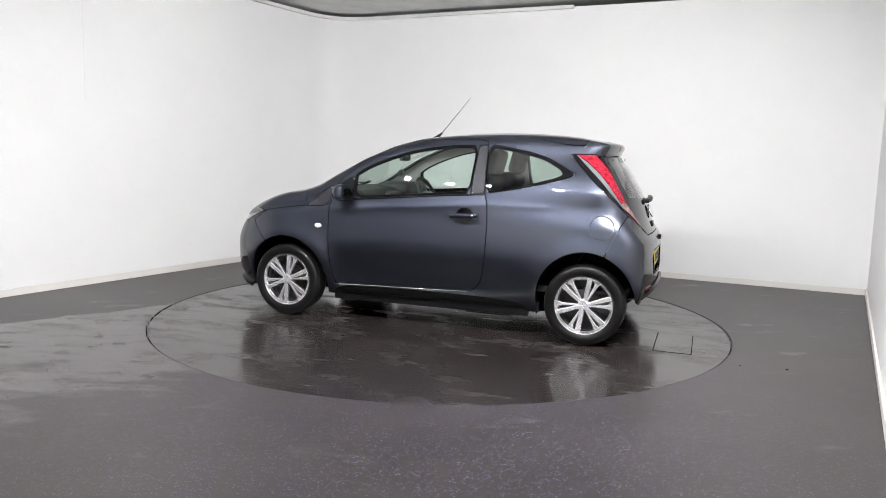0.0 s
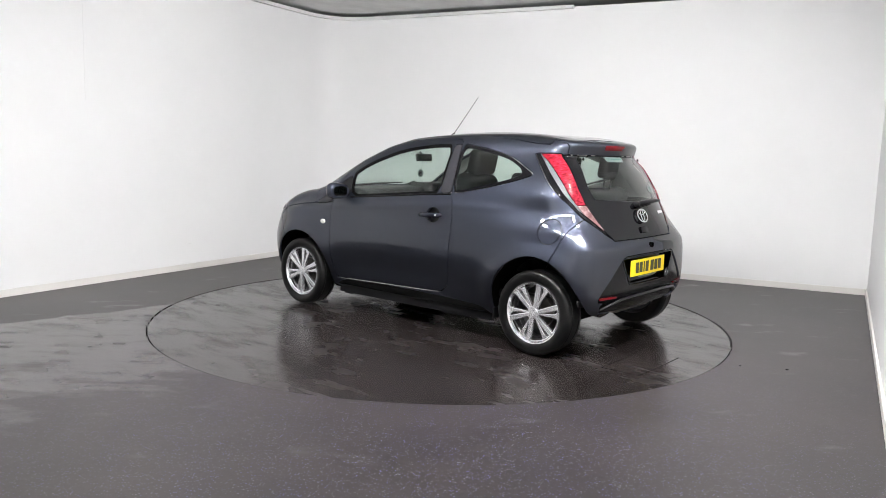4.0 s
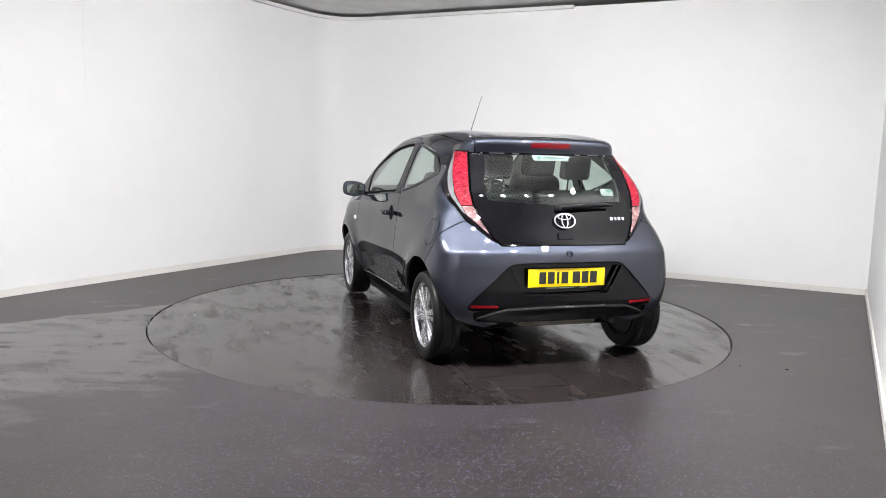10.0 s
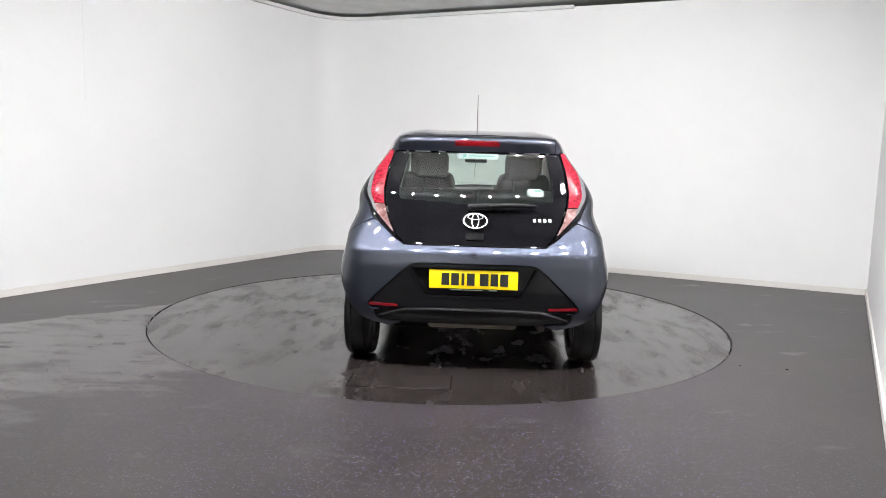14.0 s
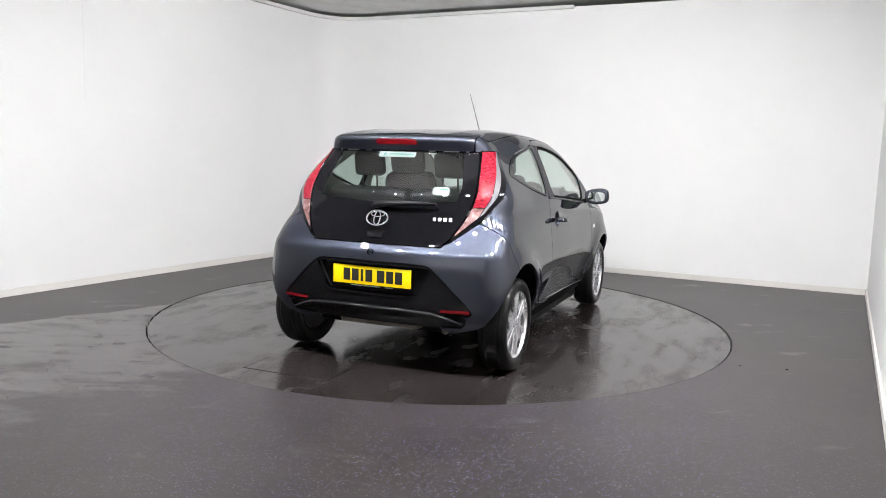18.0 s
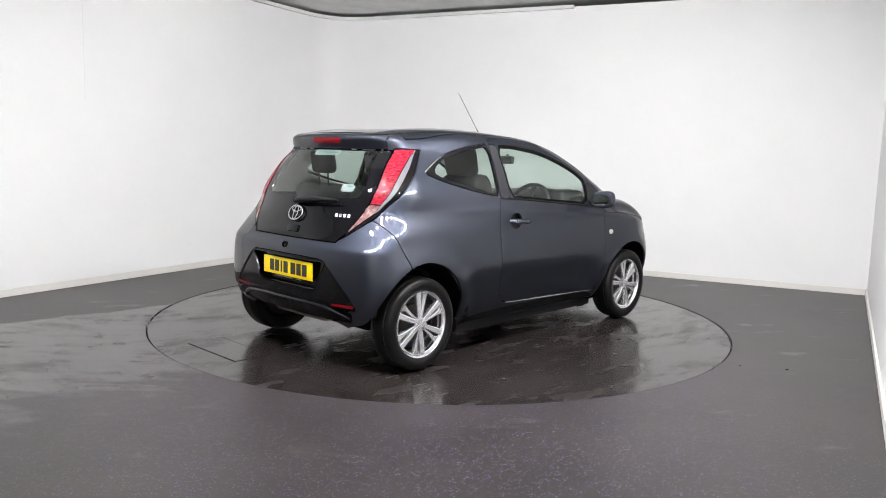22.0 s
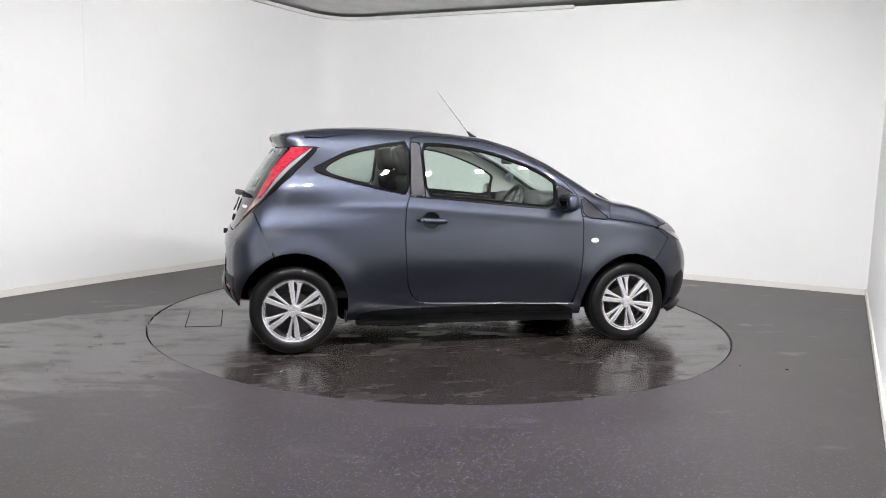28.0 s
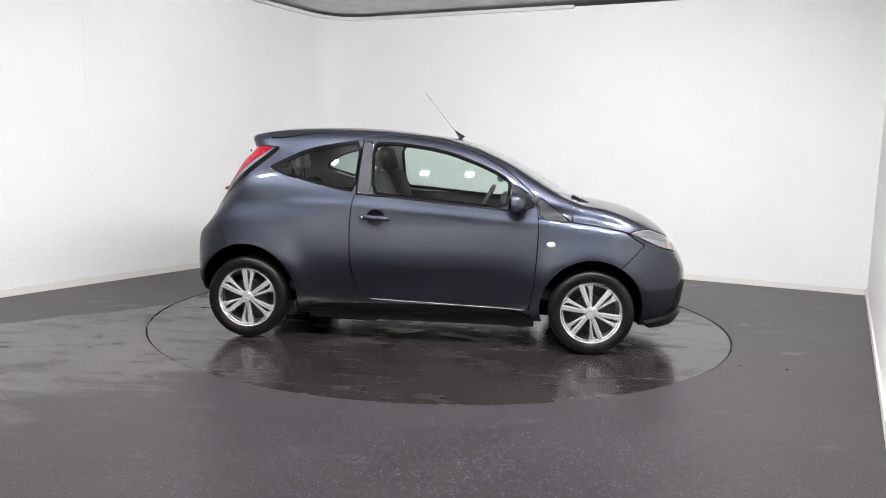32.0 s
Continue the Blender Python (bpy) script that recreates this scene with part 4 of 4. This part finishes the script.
for s, side in ((1, "left"), (-1, "right")):
    def both_sides(name, pieces, material, parent, label="", depth=0.014, lift=0.0):
        me = panel_mesh(name, [(g, c + [left_only]) for g, c in pieces], depth, lift)
        if s < 0:
            me2 = mirrored(me, name)
            bpy.data.meshes.remove(me)
            me = me2
        return part(name, me, material, parent, label)

    def flip(m):
        """A pose on the left side, or its like on the right."""
        return Matrix.Diagonal((1, s, 1, 1)) @ m

    def placed(b):
        if s < 0:
            bmesh.ops.transform(b, matrix=Matrix.Diagonal((1, -1, 1, 1)), verts=b.verts)
            bmesh.ops.reverse_faces(b, faces=b.faces)
        return b

    CUP = lambda P: np.hypot((P[:, 0] + 0.285) / 1.15, P[:, 2] - 0.862) - 0.055
    door = both_sides("door", [("roll", [within(DOOR), without(FWIN), without(SAIL), without(BPILLAR), without(CUP, 0.0)])], M_PAINT, car, "", 0.03)
    # the cup is black instead of body paint, standing in for its shade
    both_sides("handle_cup", [("roll", [shift(CUP, 0.0)])], M_PLASTIC, door, "recess behind the handle, coloured black for its shade", -0.028, -0.03)
    both_sides("window_glass", [("roll", [within(FWIN)])], M_GLASS, door, "greenish door window glass", 0, -0.006)
    both_sides("window_seal", [("roll", [lambda P: FWIN(P) - 0.004, without(lambda P: FWIN(P) + 0.016, 0.0)])], M_FELT, door, "black window seal", 0.012, -0.003)
    both_sides("pillar_trim", [("roll", [within(BPILLAR)])], M_SATIN, door, "satin grey pillar trim", 0.012)
    both_sides("mirror_base", [("roll", [within(SAIL)])], M_GLOSSTRIM, door, "black mirror base")
    part("door_handle", placed(tube_bm([(-0.382, 0.796, 0.866), (-0.370, 0.815, 0.866), (-0.33, 0.827, 0.864), (-0.25, 0.829, 0.861), (-0.208, 0.820, 0.858), (-0.190, 0.798, 0.856)],
                                       [0.012, 0.016, 0.018, 0.018, 0.016, 0.012], 12)), M_PAINT, door)
    part("door_lock", placed(lathe_bm([(0.0, 0.006), (0.009, 0.004), (0.010, -0.01)], 16)), M_CHROME, door, "chrome lock barrel").matrix_basis = pose(-0.362, s * 0.832, 0.866)
    housing = bmesh.new()
    bmesh.ops.create_uvsphere(housing, u_segments=28, v_segments=18, radius=1.0)
    for v in housing.verts:
        x, y, z = v.co
        y = math.copysign(abs(y) ** 0.62, y)
        z = math.copysign(abs(z) ** 0.62, z)
        x = max(x, -0.62)
        k = 1 - 0.22 * max(0.0, x)
        v.co = (0.068 * x, 0.096 * y * k, (0.064 + 0.008 * (y < 0) * y) * z * k)
    bmesh.ops.transform(housing, matrix=pose(0.650, 0.852, 0.988, 4, 0, -8), verts=housing.verts)
    mirror = part("door_mirror", placed(smooth_bm(housing)), M_PAINT, door, "body-coloured door mirror housing")
    glass_bm = plate_bm([(0.066 * math.copysign(abs(math.cos(a)) ** 0.6, math.cos(a)), 0.038 * math.copysign(abs(math.sin(a)) ** 0.6, math.sin(a)))
                         for a in [k * math.pi / 16 for k in range(32)]], 0.004, pose(0.605, 0.856, 0.986, 87, 0, -93))
    part("mirror_glass", placed(glass_bm), M_MIRROR, door, "mirror glass")
    part("mirror_arm", placed(box_bm((0.07, 0.12, 0.035), 0.014, 2, pose(0.69, 0.775, 0.952, 12, 0, 0))), M_GLOSSTRIM, door, "black mirror arm")
    both_sides("quarter_window", [("roll", [shift(QWIN, 0.014)])], M_GLASS_DARK, car, "dark tinted quarter window glass", 0, -0.004)
    both_sides("quarter_trim", [("roll", [within(FLICK), without(shift(QWIN, 0.014), 0.0)])], M_BLACK, car, "black quarter window surround")
    wing = both_sides("front_wing", [("roll", [within(FENDER), without(DOOR), without(TRIANGLE), without(ARCH, 0.0), within(low)])], M_PAINT, car)
    side_y = float(grow(np.array([0.889]), np.array([0.3]), np.array([0.7256]), np.array([0.0]), np.array([1.0]), np.array([0.0]))[0, 1])
    b = lathe_bm([(0.0, 0.009), (0.010, 0.008), (0.017, 0.004), (0.019, 0.0), (0.019, -0.006)], 24)
    bmesh.ops.transform(b, matrix=Matrix.Translation((0.889, side_y, 0.7256)) @ Matrix.Diagonal((1.55, 1, 1, 1)), verts=b.verts)
    part("side_indicator", placed(b), M_AMBER, wing, "clear side indicator")
    # thin bright strip added for light reflected at the sill top
    X = np.linspace(-0.31, 0.735, 24)
    Z = np.interp(X, [-0.31, -0.13, 0.25, 0.735], [0.299, 0.2925, 0.282, 0.269])
    E = grow(X, 0 * X + 0.3, Z, 0 * X, 0 * X + 1, 0 * X)
    part("door_edge", placed(tube_bm([(x, y - 0.0015, z) for x, y, z in E], 0.0042, 8)), M_EDGE_GLINT, door, "added bright strip for the glint under the door")
    X = np.linspace(-0.42, 0.60, 24)
    Z = np.interp(X, [-0.43, -0.157, 0.225, 0.604], [1.016, 1.000, 0.968, 0.939])
    E = grow(X, 0 * X + 0.3, Z, 0 * X, 0 * X + 1, 0 * X)
    part("belt_strip", placed(tube_bm([(x, y + 0.001, z) for x, y, z in E], 0.0065, 8)), M_GLOSSTRIM, door, "black window belt strip")
    both_sides("wing_triangle", [("roll", [within(TRIANGLE), without(DOOR)])], M_SATIN, car, "dark grey trim triangle")
    head = both_sides("headlamp", [("front", [within(HEADLAMP), lambda P: 0.33 - P[:, 1]])], M_LAMPDARK, car, "clear headlamp with a dark housing")
    both_sides("headlamp_strip", [("front", [shift(HEADLAMP, 0.008), lambda P: 0.35 - P[:, 1], above([(1.38, 0.812), (1.50, 0.790), (1.66, 0.752), (1.85, 0.705)]), behind(1.66)])], M_SILVER, head, "bright upper headlamp strip", 0.002, 0.002)
    both_sides("headlamp_indicator", [("front", [shift(HEADLAMP, 0.008), lambda P: 0.35 - P[:, 1], ahead(1.665), below([(1.6, 0.745), (1.85, 0.712)])])], M_ORANGE, head, "orange indicator lens", 0.002, 0.002)
    both_sides("sill", [("roll", [without(within(low), 0.0), without(ARCH, 0.0), ahead(-1.05), behind(1.05), lambda P: 0.185 - P[:, 2]])], M_PAINT, car)
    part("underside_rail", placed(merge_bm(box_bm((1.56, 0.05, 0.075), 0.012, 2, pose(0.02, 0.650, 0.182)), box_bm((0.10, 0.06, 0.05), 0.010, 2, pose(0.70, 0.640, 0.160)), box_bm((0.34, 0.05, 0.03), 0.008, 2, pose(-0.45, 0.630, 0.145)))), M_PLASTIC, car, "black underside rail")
    lamp = both_sides("tail_lamp", [("rear", [within(LAMP)])], M_BLACK, car, "tail lamp with red and clear lenses in a dark surround", 0.02)
    def across(P):
        """0 at the lamp's outer edge, 1 at its inner edge."""
        a, c = np.maximum(-LAMP_EDGE(P), 0), np.maximum(-LAMP_IN(P), 0)
        return a / (a + c + 1e-6)

    LEVELS = [0.81, 0.90, 1.0, 1.1, 1.2, 1.27, 1.305]

    def dark_to(P):
        return np.interp(P[:, 2], LEVELS, [0.02, 0.07, 0.16, 0.27, 0.35, 0.42, 0.45])

    def silver_to(P):
        return np.interp(P[:, 2], LEVELS, [0.04, 0.11, 0.27, 0.43, 0.51, 0.54, 0.49])

    LENS = both(lambda P: 0.803 + 0.98 * (np.abs(P[:, 1]) - 0.462) - P[:, 2], lambda P: -P[:, 0] - 9)
    inner = [shift(LAMP, 0.006), LENS]
    both_sides("silver_strip", [("rear", inner + [lambda P: dark_to(P) - across(P), lambda P: across(P) - silver_to(P)])], M_SILVER, lamp, "silver reflector strip", 0.004, 0.004)
    both_sides("red_lens", [("rear", inner + [lambda P: silver_to(P) + 0.02 - across(P), lambda P: 0.990 - P[:, 2]])], M_RED, lamp, "red brake light lens", 0.004, 0.006)
    both_sides("clear_lens", [("rear", inner + [lambda P: silver_to(P) + 0.02 - across(P), lambda P: P[:, 2] - 0.985])], M_CLEAR, lamp, "pinkish clear indicator lens", 0.004, 0.006)
    REFL = outline([(0.440, 0.396), (0.446, 0.411), (0.634, 0.413), (0.628, 0.398)], (1, 2), 0)
    both_sides("rear_reflector", [("rear", [REFL, behind(-1.1)])], M_BRAKE, bumper, "red rear reflector", 0.01, 0.004)
    # lining of the cabin and the wheel wells
    both_sides("side_lining", [("roll", [ahead(-1.40), behind(-0.40), lambda P: 0.35 - P[:, 2], without(QWIN, 0.01), without(lambda P: ARCH(P) - 0.035, 0.0), lambda P: P[:, 2] - 1.0])], M_DASH, car, "dark rear side trim", 0.0, -0.045)
    both_sides("door_card", [("roll", [within(DOOR), lambda P: -BELT(P) + 0.01])], M_DASH, car, "dark door trim card", 0.0, -0.055)
    both_sides("door_jamb", [("roll", [lambda P: np.abs(DOOR(P)) - 0.014])], M_FELT, car, "black door jamb", 0.0, -0.016)
    for ax in AXLES:
        arc = [(0.352, -0.115)] + [(0.352 * math.cos(radians(d)), 0.364 * math.sin(radians(d))) for d in (range(-20, 200, 6) if ax > 0 else range(-22, 178, 6))]
        X, Z = np.array([ax + x for x, z in arc]), np.array([0.293 + z for x, z in arc])
        Y = np.minimum(grow(X, 0 * X + 0.3, Z, 0 * X, 0 * X + 1, 0 * X)[:, 1] - 0.016, 0.79)
        bm = bmesh.new()
        r0 = [bm.verts.new((x, y, z)) for x, y, z in zip(X, Y, Z)]
        r1 = [bm.verts.new((x, 0.48, z)) for x, z in zip(X, Z)]
        for k in range(len(arc) - 1):
            bm.faces.new((r0[k], r0[k + 1], r1[k + 1], r1[k]))
        bm.faces.new(r1)
        part("arch_liner", placed(smooth_bm(bm)), M_FELT, car, "black wheel arch liner")
    part("mud_flap", placed(box_bm((0.010, 0.07, 0.075), 0.003, 1, pose(-0.838, 0.725, 0.228))), M_PLASTIC, car, "black mud flap")

part("fuel_flap", panel_mesh("fuel_flap", [("roll", [shift(FUEL_LEFT, 0.002), ahead(-1.40)])], 0.012), M_PAINT, car)
part("aerial", tube_bm([(0.207, 0, 1.425), (0.20, 0, 1.437), (0.185, 0, 1.452), (-0.065, 0, 1.75)], [0.020, 0.012, 0.0040, 0.0022], 10), M_AERIAL, car, "thin grey roof aerial")
part("aerial_foot", tube_bm([(0.225, 0, 1.415), (0.205, 0, 1.437), (0.170, 0, 1.470)], [0.026, 0.015, 0.006], 12), M_PLASTIC, car, "black rubber aerial foot")
part("screen_wiper", tube_bm([(1.16, 0.35, 0.985), (1.08, 0.1, 1.012), (1.03, -0.3, 1.025)], [0.012, 0.009, 0.006], 8), M_GLOSSTRIM, car, "black windscreen wiper")
part("wiper_spindle", tube_bm([(1.20, -0.42, 0.955), (1.13, -0.44, 0.985), (1.03, -0.47, 1.032)], [0.012, 0.014, 0.010], 8), M_GLOSSTRIM, car, "black windscreen wiper arm")
part("scuttle", box_bm((0.16, 1.10, 0.02), 0.008, 2, pose(1.12, 0, 0.945, 0, 8, 0)), M_PLASTIC, car, "black scuttle panel")

# cabin
CAB = [ahead(-1.28), behind(1.05), lambda P: 0.35 - P[:, 2]]
GLAZED = either(FWIN, QWIN, SCREEN, GLASS_CUT)
part("headliner", panel_mesh("headliner", [("roll", CAB + [without(shift(GLAZED, 0.0), 0.004), lambda P: 0.985 - P[:, 2]])], 0.0, -0.03), M_LINER, car, "pale grey headliner and pillar trim")
REAR_FRAME = both(either(lambda P: 0.43 - np.abs(P[:, 1]), lambda P: 1.296 - P[:, 2]), lambda P: np.abs(P[:, 1]) - 0.58, lambda P: 0.78 - P[:, 2], lambda P: P[:, 2] - 1.365,
                  without(GLASS_CUT, 0.0), behind(-1.05))
part("rear_frame", panel_mesh("rear_frame", [("rear", [REAR_FRAME])], 0.0, -0.020), M_FELT, car, "black frame behind the tailgate")
part("cabin_floor", box_bm((2.5, 1.36, 0.05), 0.01, 1, pose(-0.2, 0, 0.36)), M_DASH, car, "dark cabin floor")
part("underbody", box_bm((2.9, 1.0, 0.12), 0.03, 2, pose(0.1, 0, 0.27)), M_FELT, car, "black underbody")
part("floor_pan", box_bm((1.60, 1.42, 0.10), 0.03, 2, pose(0.0, 0, 0.26)), M_FELT, car, "black floor pan")
part("dashboard", merge_bm(box_bm((0.48, 1.30, 0.20), 0.07, 4, pose(0.86, 0, 0.90)), box_bm((0.28, 0.40, 0.10), 0.04, 3, pose(0.68, -0.36, 0.99)), box_bm((0.20, 0.26, 0.30), 0.04, 3, pose(0.66, 0, 0.82))),
     M_DASH, car, "dark dashboard")
wheel_ring = oval_ring(0.182, 0.182, 0.016, 32)
b = merge_bm(wheel_ring, box_bm((0.16, 0.11, 0.05), 0.02, 3), box_bm((0.34, 0.035, 0.02), 0.008, 2), box_bm((0.04, 0.18, 0.02), 0.008, 2, pose(0, -0.09, 0)))
bmesh.ops.transform(b, matrix=pose(0.40, -0.33, 0.915, 0, -62, 0) @ pose(0, 0, 0, 0, 0, 90), verts=b.verts)
part("steering_wheel", b, M_DASH, car, "dark steering wheel")
part("inner_mirror", box_bm((0.035, 0.19, 0.065), 0.02, 3, pose(0.50, 0, 1.262, 0, 10, 0)), M_DASH, car, "black inner mirror")
part("inner_mirror_glass", box_bm((0.004, 0.165, 0.048), 0.0015, 1, pose(0.4815, 0, 1.262, 0, 10, 0)), M_MIRROR, car, "inner mirror glass")
part("mirror_stalk", tube_bm([(0.515, 0, 1.28), (0.545, 0, 1.305)], 0.01, 8), M_DASH, car, "black mirror stalk")
part("hanging_disc", lathe_bm([(0.0, 0.0), (0.033, 0.0), (0.033, 0.003), (0.0, 0.003)], 24), M_PAPER, car, "round pale disc hanging under the inner mirror").matrix_basis = pose(0.525, 0.01, 1.128)
part("disc_face", lathe_bm([(0.0, -0.001), (0.022, -0.001), (0.022, 0.004), (0.0, 0.004)], 24), M_SATIN, car, "dark middle of the hanging disc").matrix_basis = pose(0.525, 0.01, 1.128)
part("disc_cord", tube_bm([(0.505, 0, 1.235), (0.522, 0.008, 1.16)], 0.0015, 6), M_DASH, car, "thin dark cord")
part("parcel_shelf", box_bm((0.42, 1.10, 0.03), 0.01, 2, pose(-1.20, 0, 0.955)), M_DASH, car, "dark parcel shelf")


def seat(y):
    cushion = box_bm((0.50, 0.48, 0.18), 0.06, 4, pose(0.08, y, 0.56, 0, -8, 0))
    st = part("front_seat", cushion, M_FABRIC, car, "dark fabric front seat")
    back = box_bm((0.15, 0.47, 0.62), 0.065, 4)
    for v in back.verts:
        k = (v.co.z + 0.31) / 0.62
        v.co.y *= 1.05 - 0.28 * k ** 2
    bmesh.ops.transform(back, matrix=pose(-0.27, y, 0.86, 0, -19, 0), verts=back.verts)
    part("backrest", smooth_bm(back), M_FABRIC, st)
    part("headrest", box_bm((0.10, 0.26, 0.19), 0.045, 4, pose(-0.40, y, 1.245, 0, -14, 0)), M_FABRIC, st)


seat(0.35)
seat(-0.35)
part("rear_seat", merge_bm(box_bm((0.46, 1.16, 0.16), 0.05, 3, pose(-0.72, 0, 0.60, 0, -6, 0))), M_FABRIC, car, "dark fabric rear bench")
for y in (0.30, -0.30):
    part("rear_backrest", box_bm((0.13, 0.585, 0.50), 0.05, 4, pose(-1.00, y, 0.83, 0, -20, 0)), M_FABRIC, car, "dark fabric rear backrest")
    part("rear_headrest", merge_bm(box_bm((0.08, 0.21, 0.16), 0.038, 4, pose(-1.10, y * 0.95, 1.225, 0, -10, 0)), tube_bm([(-1.09, y * 0.95 - 0.05, 1.05), (-1.10, y * 0.95 - 0.05, 1.16)], 0.006, 8), tube_bm([(-1.09, y * 0.95 + 0.05, 1.05), (-1.10, y * 0.95 + 0.05, 1.16)], 0.006, 8)), M_FABRIC, car, "dark fabric rear headrest")


# wheels
RIM = 0.915


def wheel():
    w = part("wheel", lathe_bm([(0.210, -0.062), (0.217, -0.076), (0.221, -0.077), (0.222, -0.066), (0.212, -0.052), (0.198, -0.035), (0.192, 0.02), (0.205, 0.06), (0.218, 0.075), (0.218, 0.085)], 72),
             M_ALLOY, car, "silver multi-spoke road wheel")
    part("tyre", lathe_bm([(0.196, -0.062), (0.203, -0.072), (0.216, -0.082), (0.240, -0.0865), (0.264, -0.083), (0.275, -0.073), (0.280, -0.055), (0.281, -0.045), (0.277, -0.038),
                           (0.281, -0.033), (0.281, 0.033), (0.277, 0.038), (0.281, 0.045), (0.276, 0.07), (0.262, 0.084), (0.235, 0.082), (0.200, 0.07)], 80), M_RUBBER, w, "black rubber tyre")
    part("hub_cap", lathe_bm([(0.0, -0.0702), (0.038, -0.0698), (0.044, -0.0680), (0.047, -0.0640), (0.050, -0.02)], 36), M_ALLOY, w)
    for k in range(3):
        lobe = [(0.026 * math.cos(q), 0.023 * math.sin(q)) for q in [j * math.pi / 12 for j in range(24)]]
        b = plate_bm(lobe, 0.008, bevel=0.003)
        bmesh.ops.transform(b, matrix=pose(0, 0, 0, 0, -(k * 120 + 18), 0) @ pose(0, -0.0640, 0, 90) @ pose(0, 0.026, 0), verts=b.verts)
        part("hub_lobe", b, M_ALLOY, w)
    for k in range(6):
        a = k * 60 - 5
        b = plate_bm([(-0.010, 0.020), (0.014, 0.020), (0.017, 0.080), (0.019, 0.150), (0.021, 0.214), (-0.021, 0.214), (-0.019, 0.150), (-0.016, 0.080)], 0.024, bevel=0.005)
        bmesh.ops.transform(b, matrix=pose(0, 0, 0, 0, -a, 0) @ pose(0, -0.044, 0, 90), verts=b.verts)
        part("spoke", b, M_ALLOY, w)
        b = plate_bm([(0.012, 0.024), (0.030, 0.058), (0.049, 0.110), (0.066, 0.155), (0.090, 0.194), (0.062, 0.206), (0.021, 0.213), (0.0205, 0.200), (0.035, 0.190),
                      (0.041, 0.172), (0.036, 0.142), (0.027, 0.106), (0.018, 0.074)], 0.021, bevel=0.0035)
        bmesh.ops.transform(b, matrix=pose(0, 0, 0, 0, -a, 0) @ pose(0, -0.042, 0, 90), verts=b.verts)
        part("side_spoke", b, M_ALLOY, w)
    part("rim_ring", lathe_bm([(0.196, -0.045), (0.198, -0.062), (0.204, -0.064), (0.207, -0.056)], 72), M_CHROME, w, "bright inner rim ring")
    part("rim_barrel", lathe_bm([(0.196, -0.03), (0.190, 0.06), (0.0, 0.062)], 48), M_BARREL, w, "dark grey wheel barrel")
    part("brake_disc", lathe_bm([(0.0, 0.006), (0.118, 0.006), (0.118, 0.026), (0.0, 0.026)], 32), M_DARKMETAL, w, "dark steel brake disc")
    for o in w.children:
        if o.name.split(".")[0] in ("spoke", "side_spoke", "hub_lobe"):
            o.data.polygons.foreach_set("use_smooth", [False] * len(o.data.polygons))
    for o in [w] + [c for c in w.children if c.name.split(".")[0] != "tyre"]:
        o.data.transform(Matrix.Diagonal((RIM, 1, RIM, 1)))
    return w


first_wheel = wheel()
first_wheel.matrix_basis = pose(1.17, -0.705, 0.281, 0, -27, 0)
for m in (pose(-1.17, -0.705, 0.281, 0, -12, 0), pose(1.17, 0.705, 0.281, 0, 0, 180), pose(-1.17, 0.705, 0.281, 0, 6, 180)):
    copy_thing(first_wheel, m)


# ---------------------------------------------------------------- what moves
def motions():
    times = [float(t) for t in range(33)]
    walk(turntable, [(t, pose(HUB[0], HUB[1], 0, 0, 0, SPIN_START + SPIN_RATE * t)) for t in times])
    walk(car, [(t, pose(HUB[0], HUB[1], 0, 0, 0, SPIN_START + SPIN_RATE * t) @ CAR_POSE) for t in times])


motions()
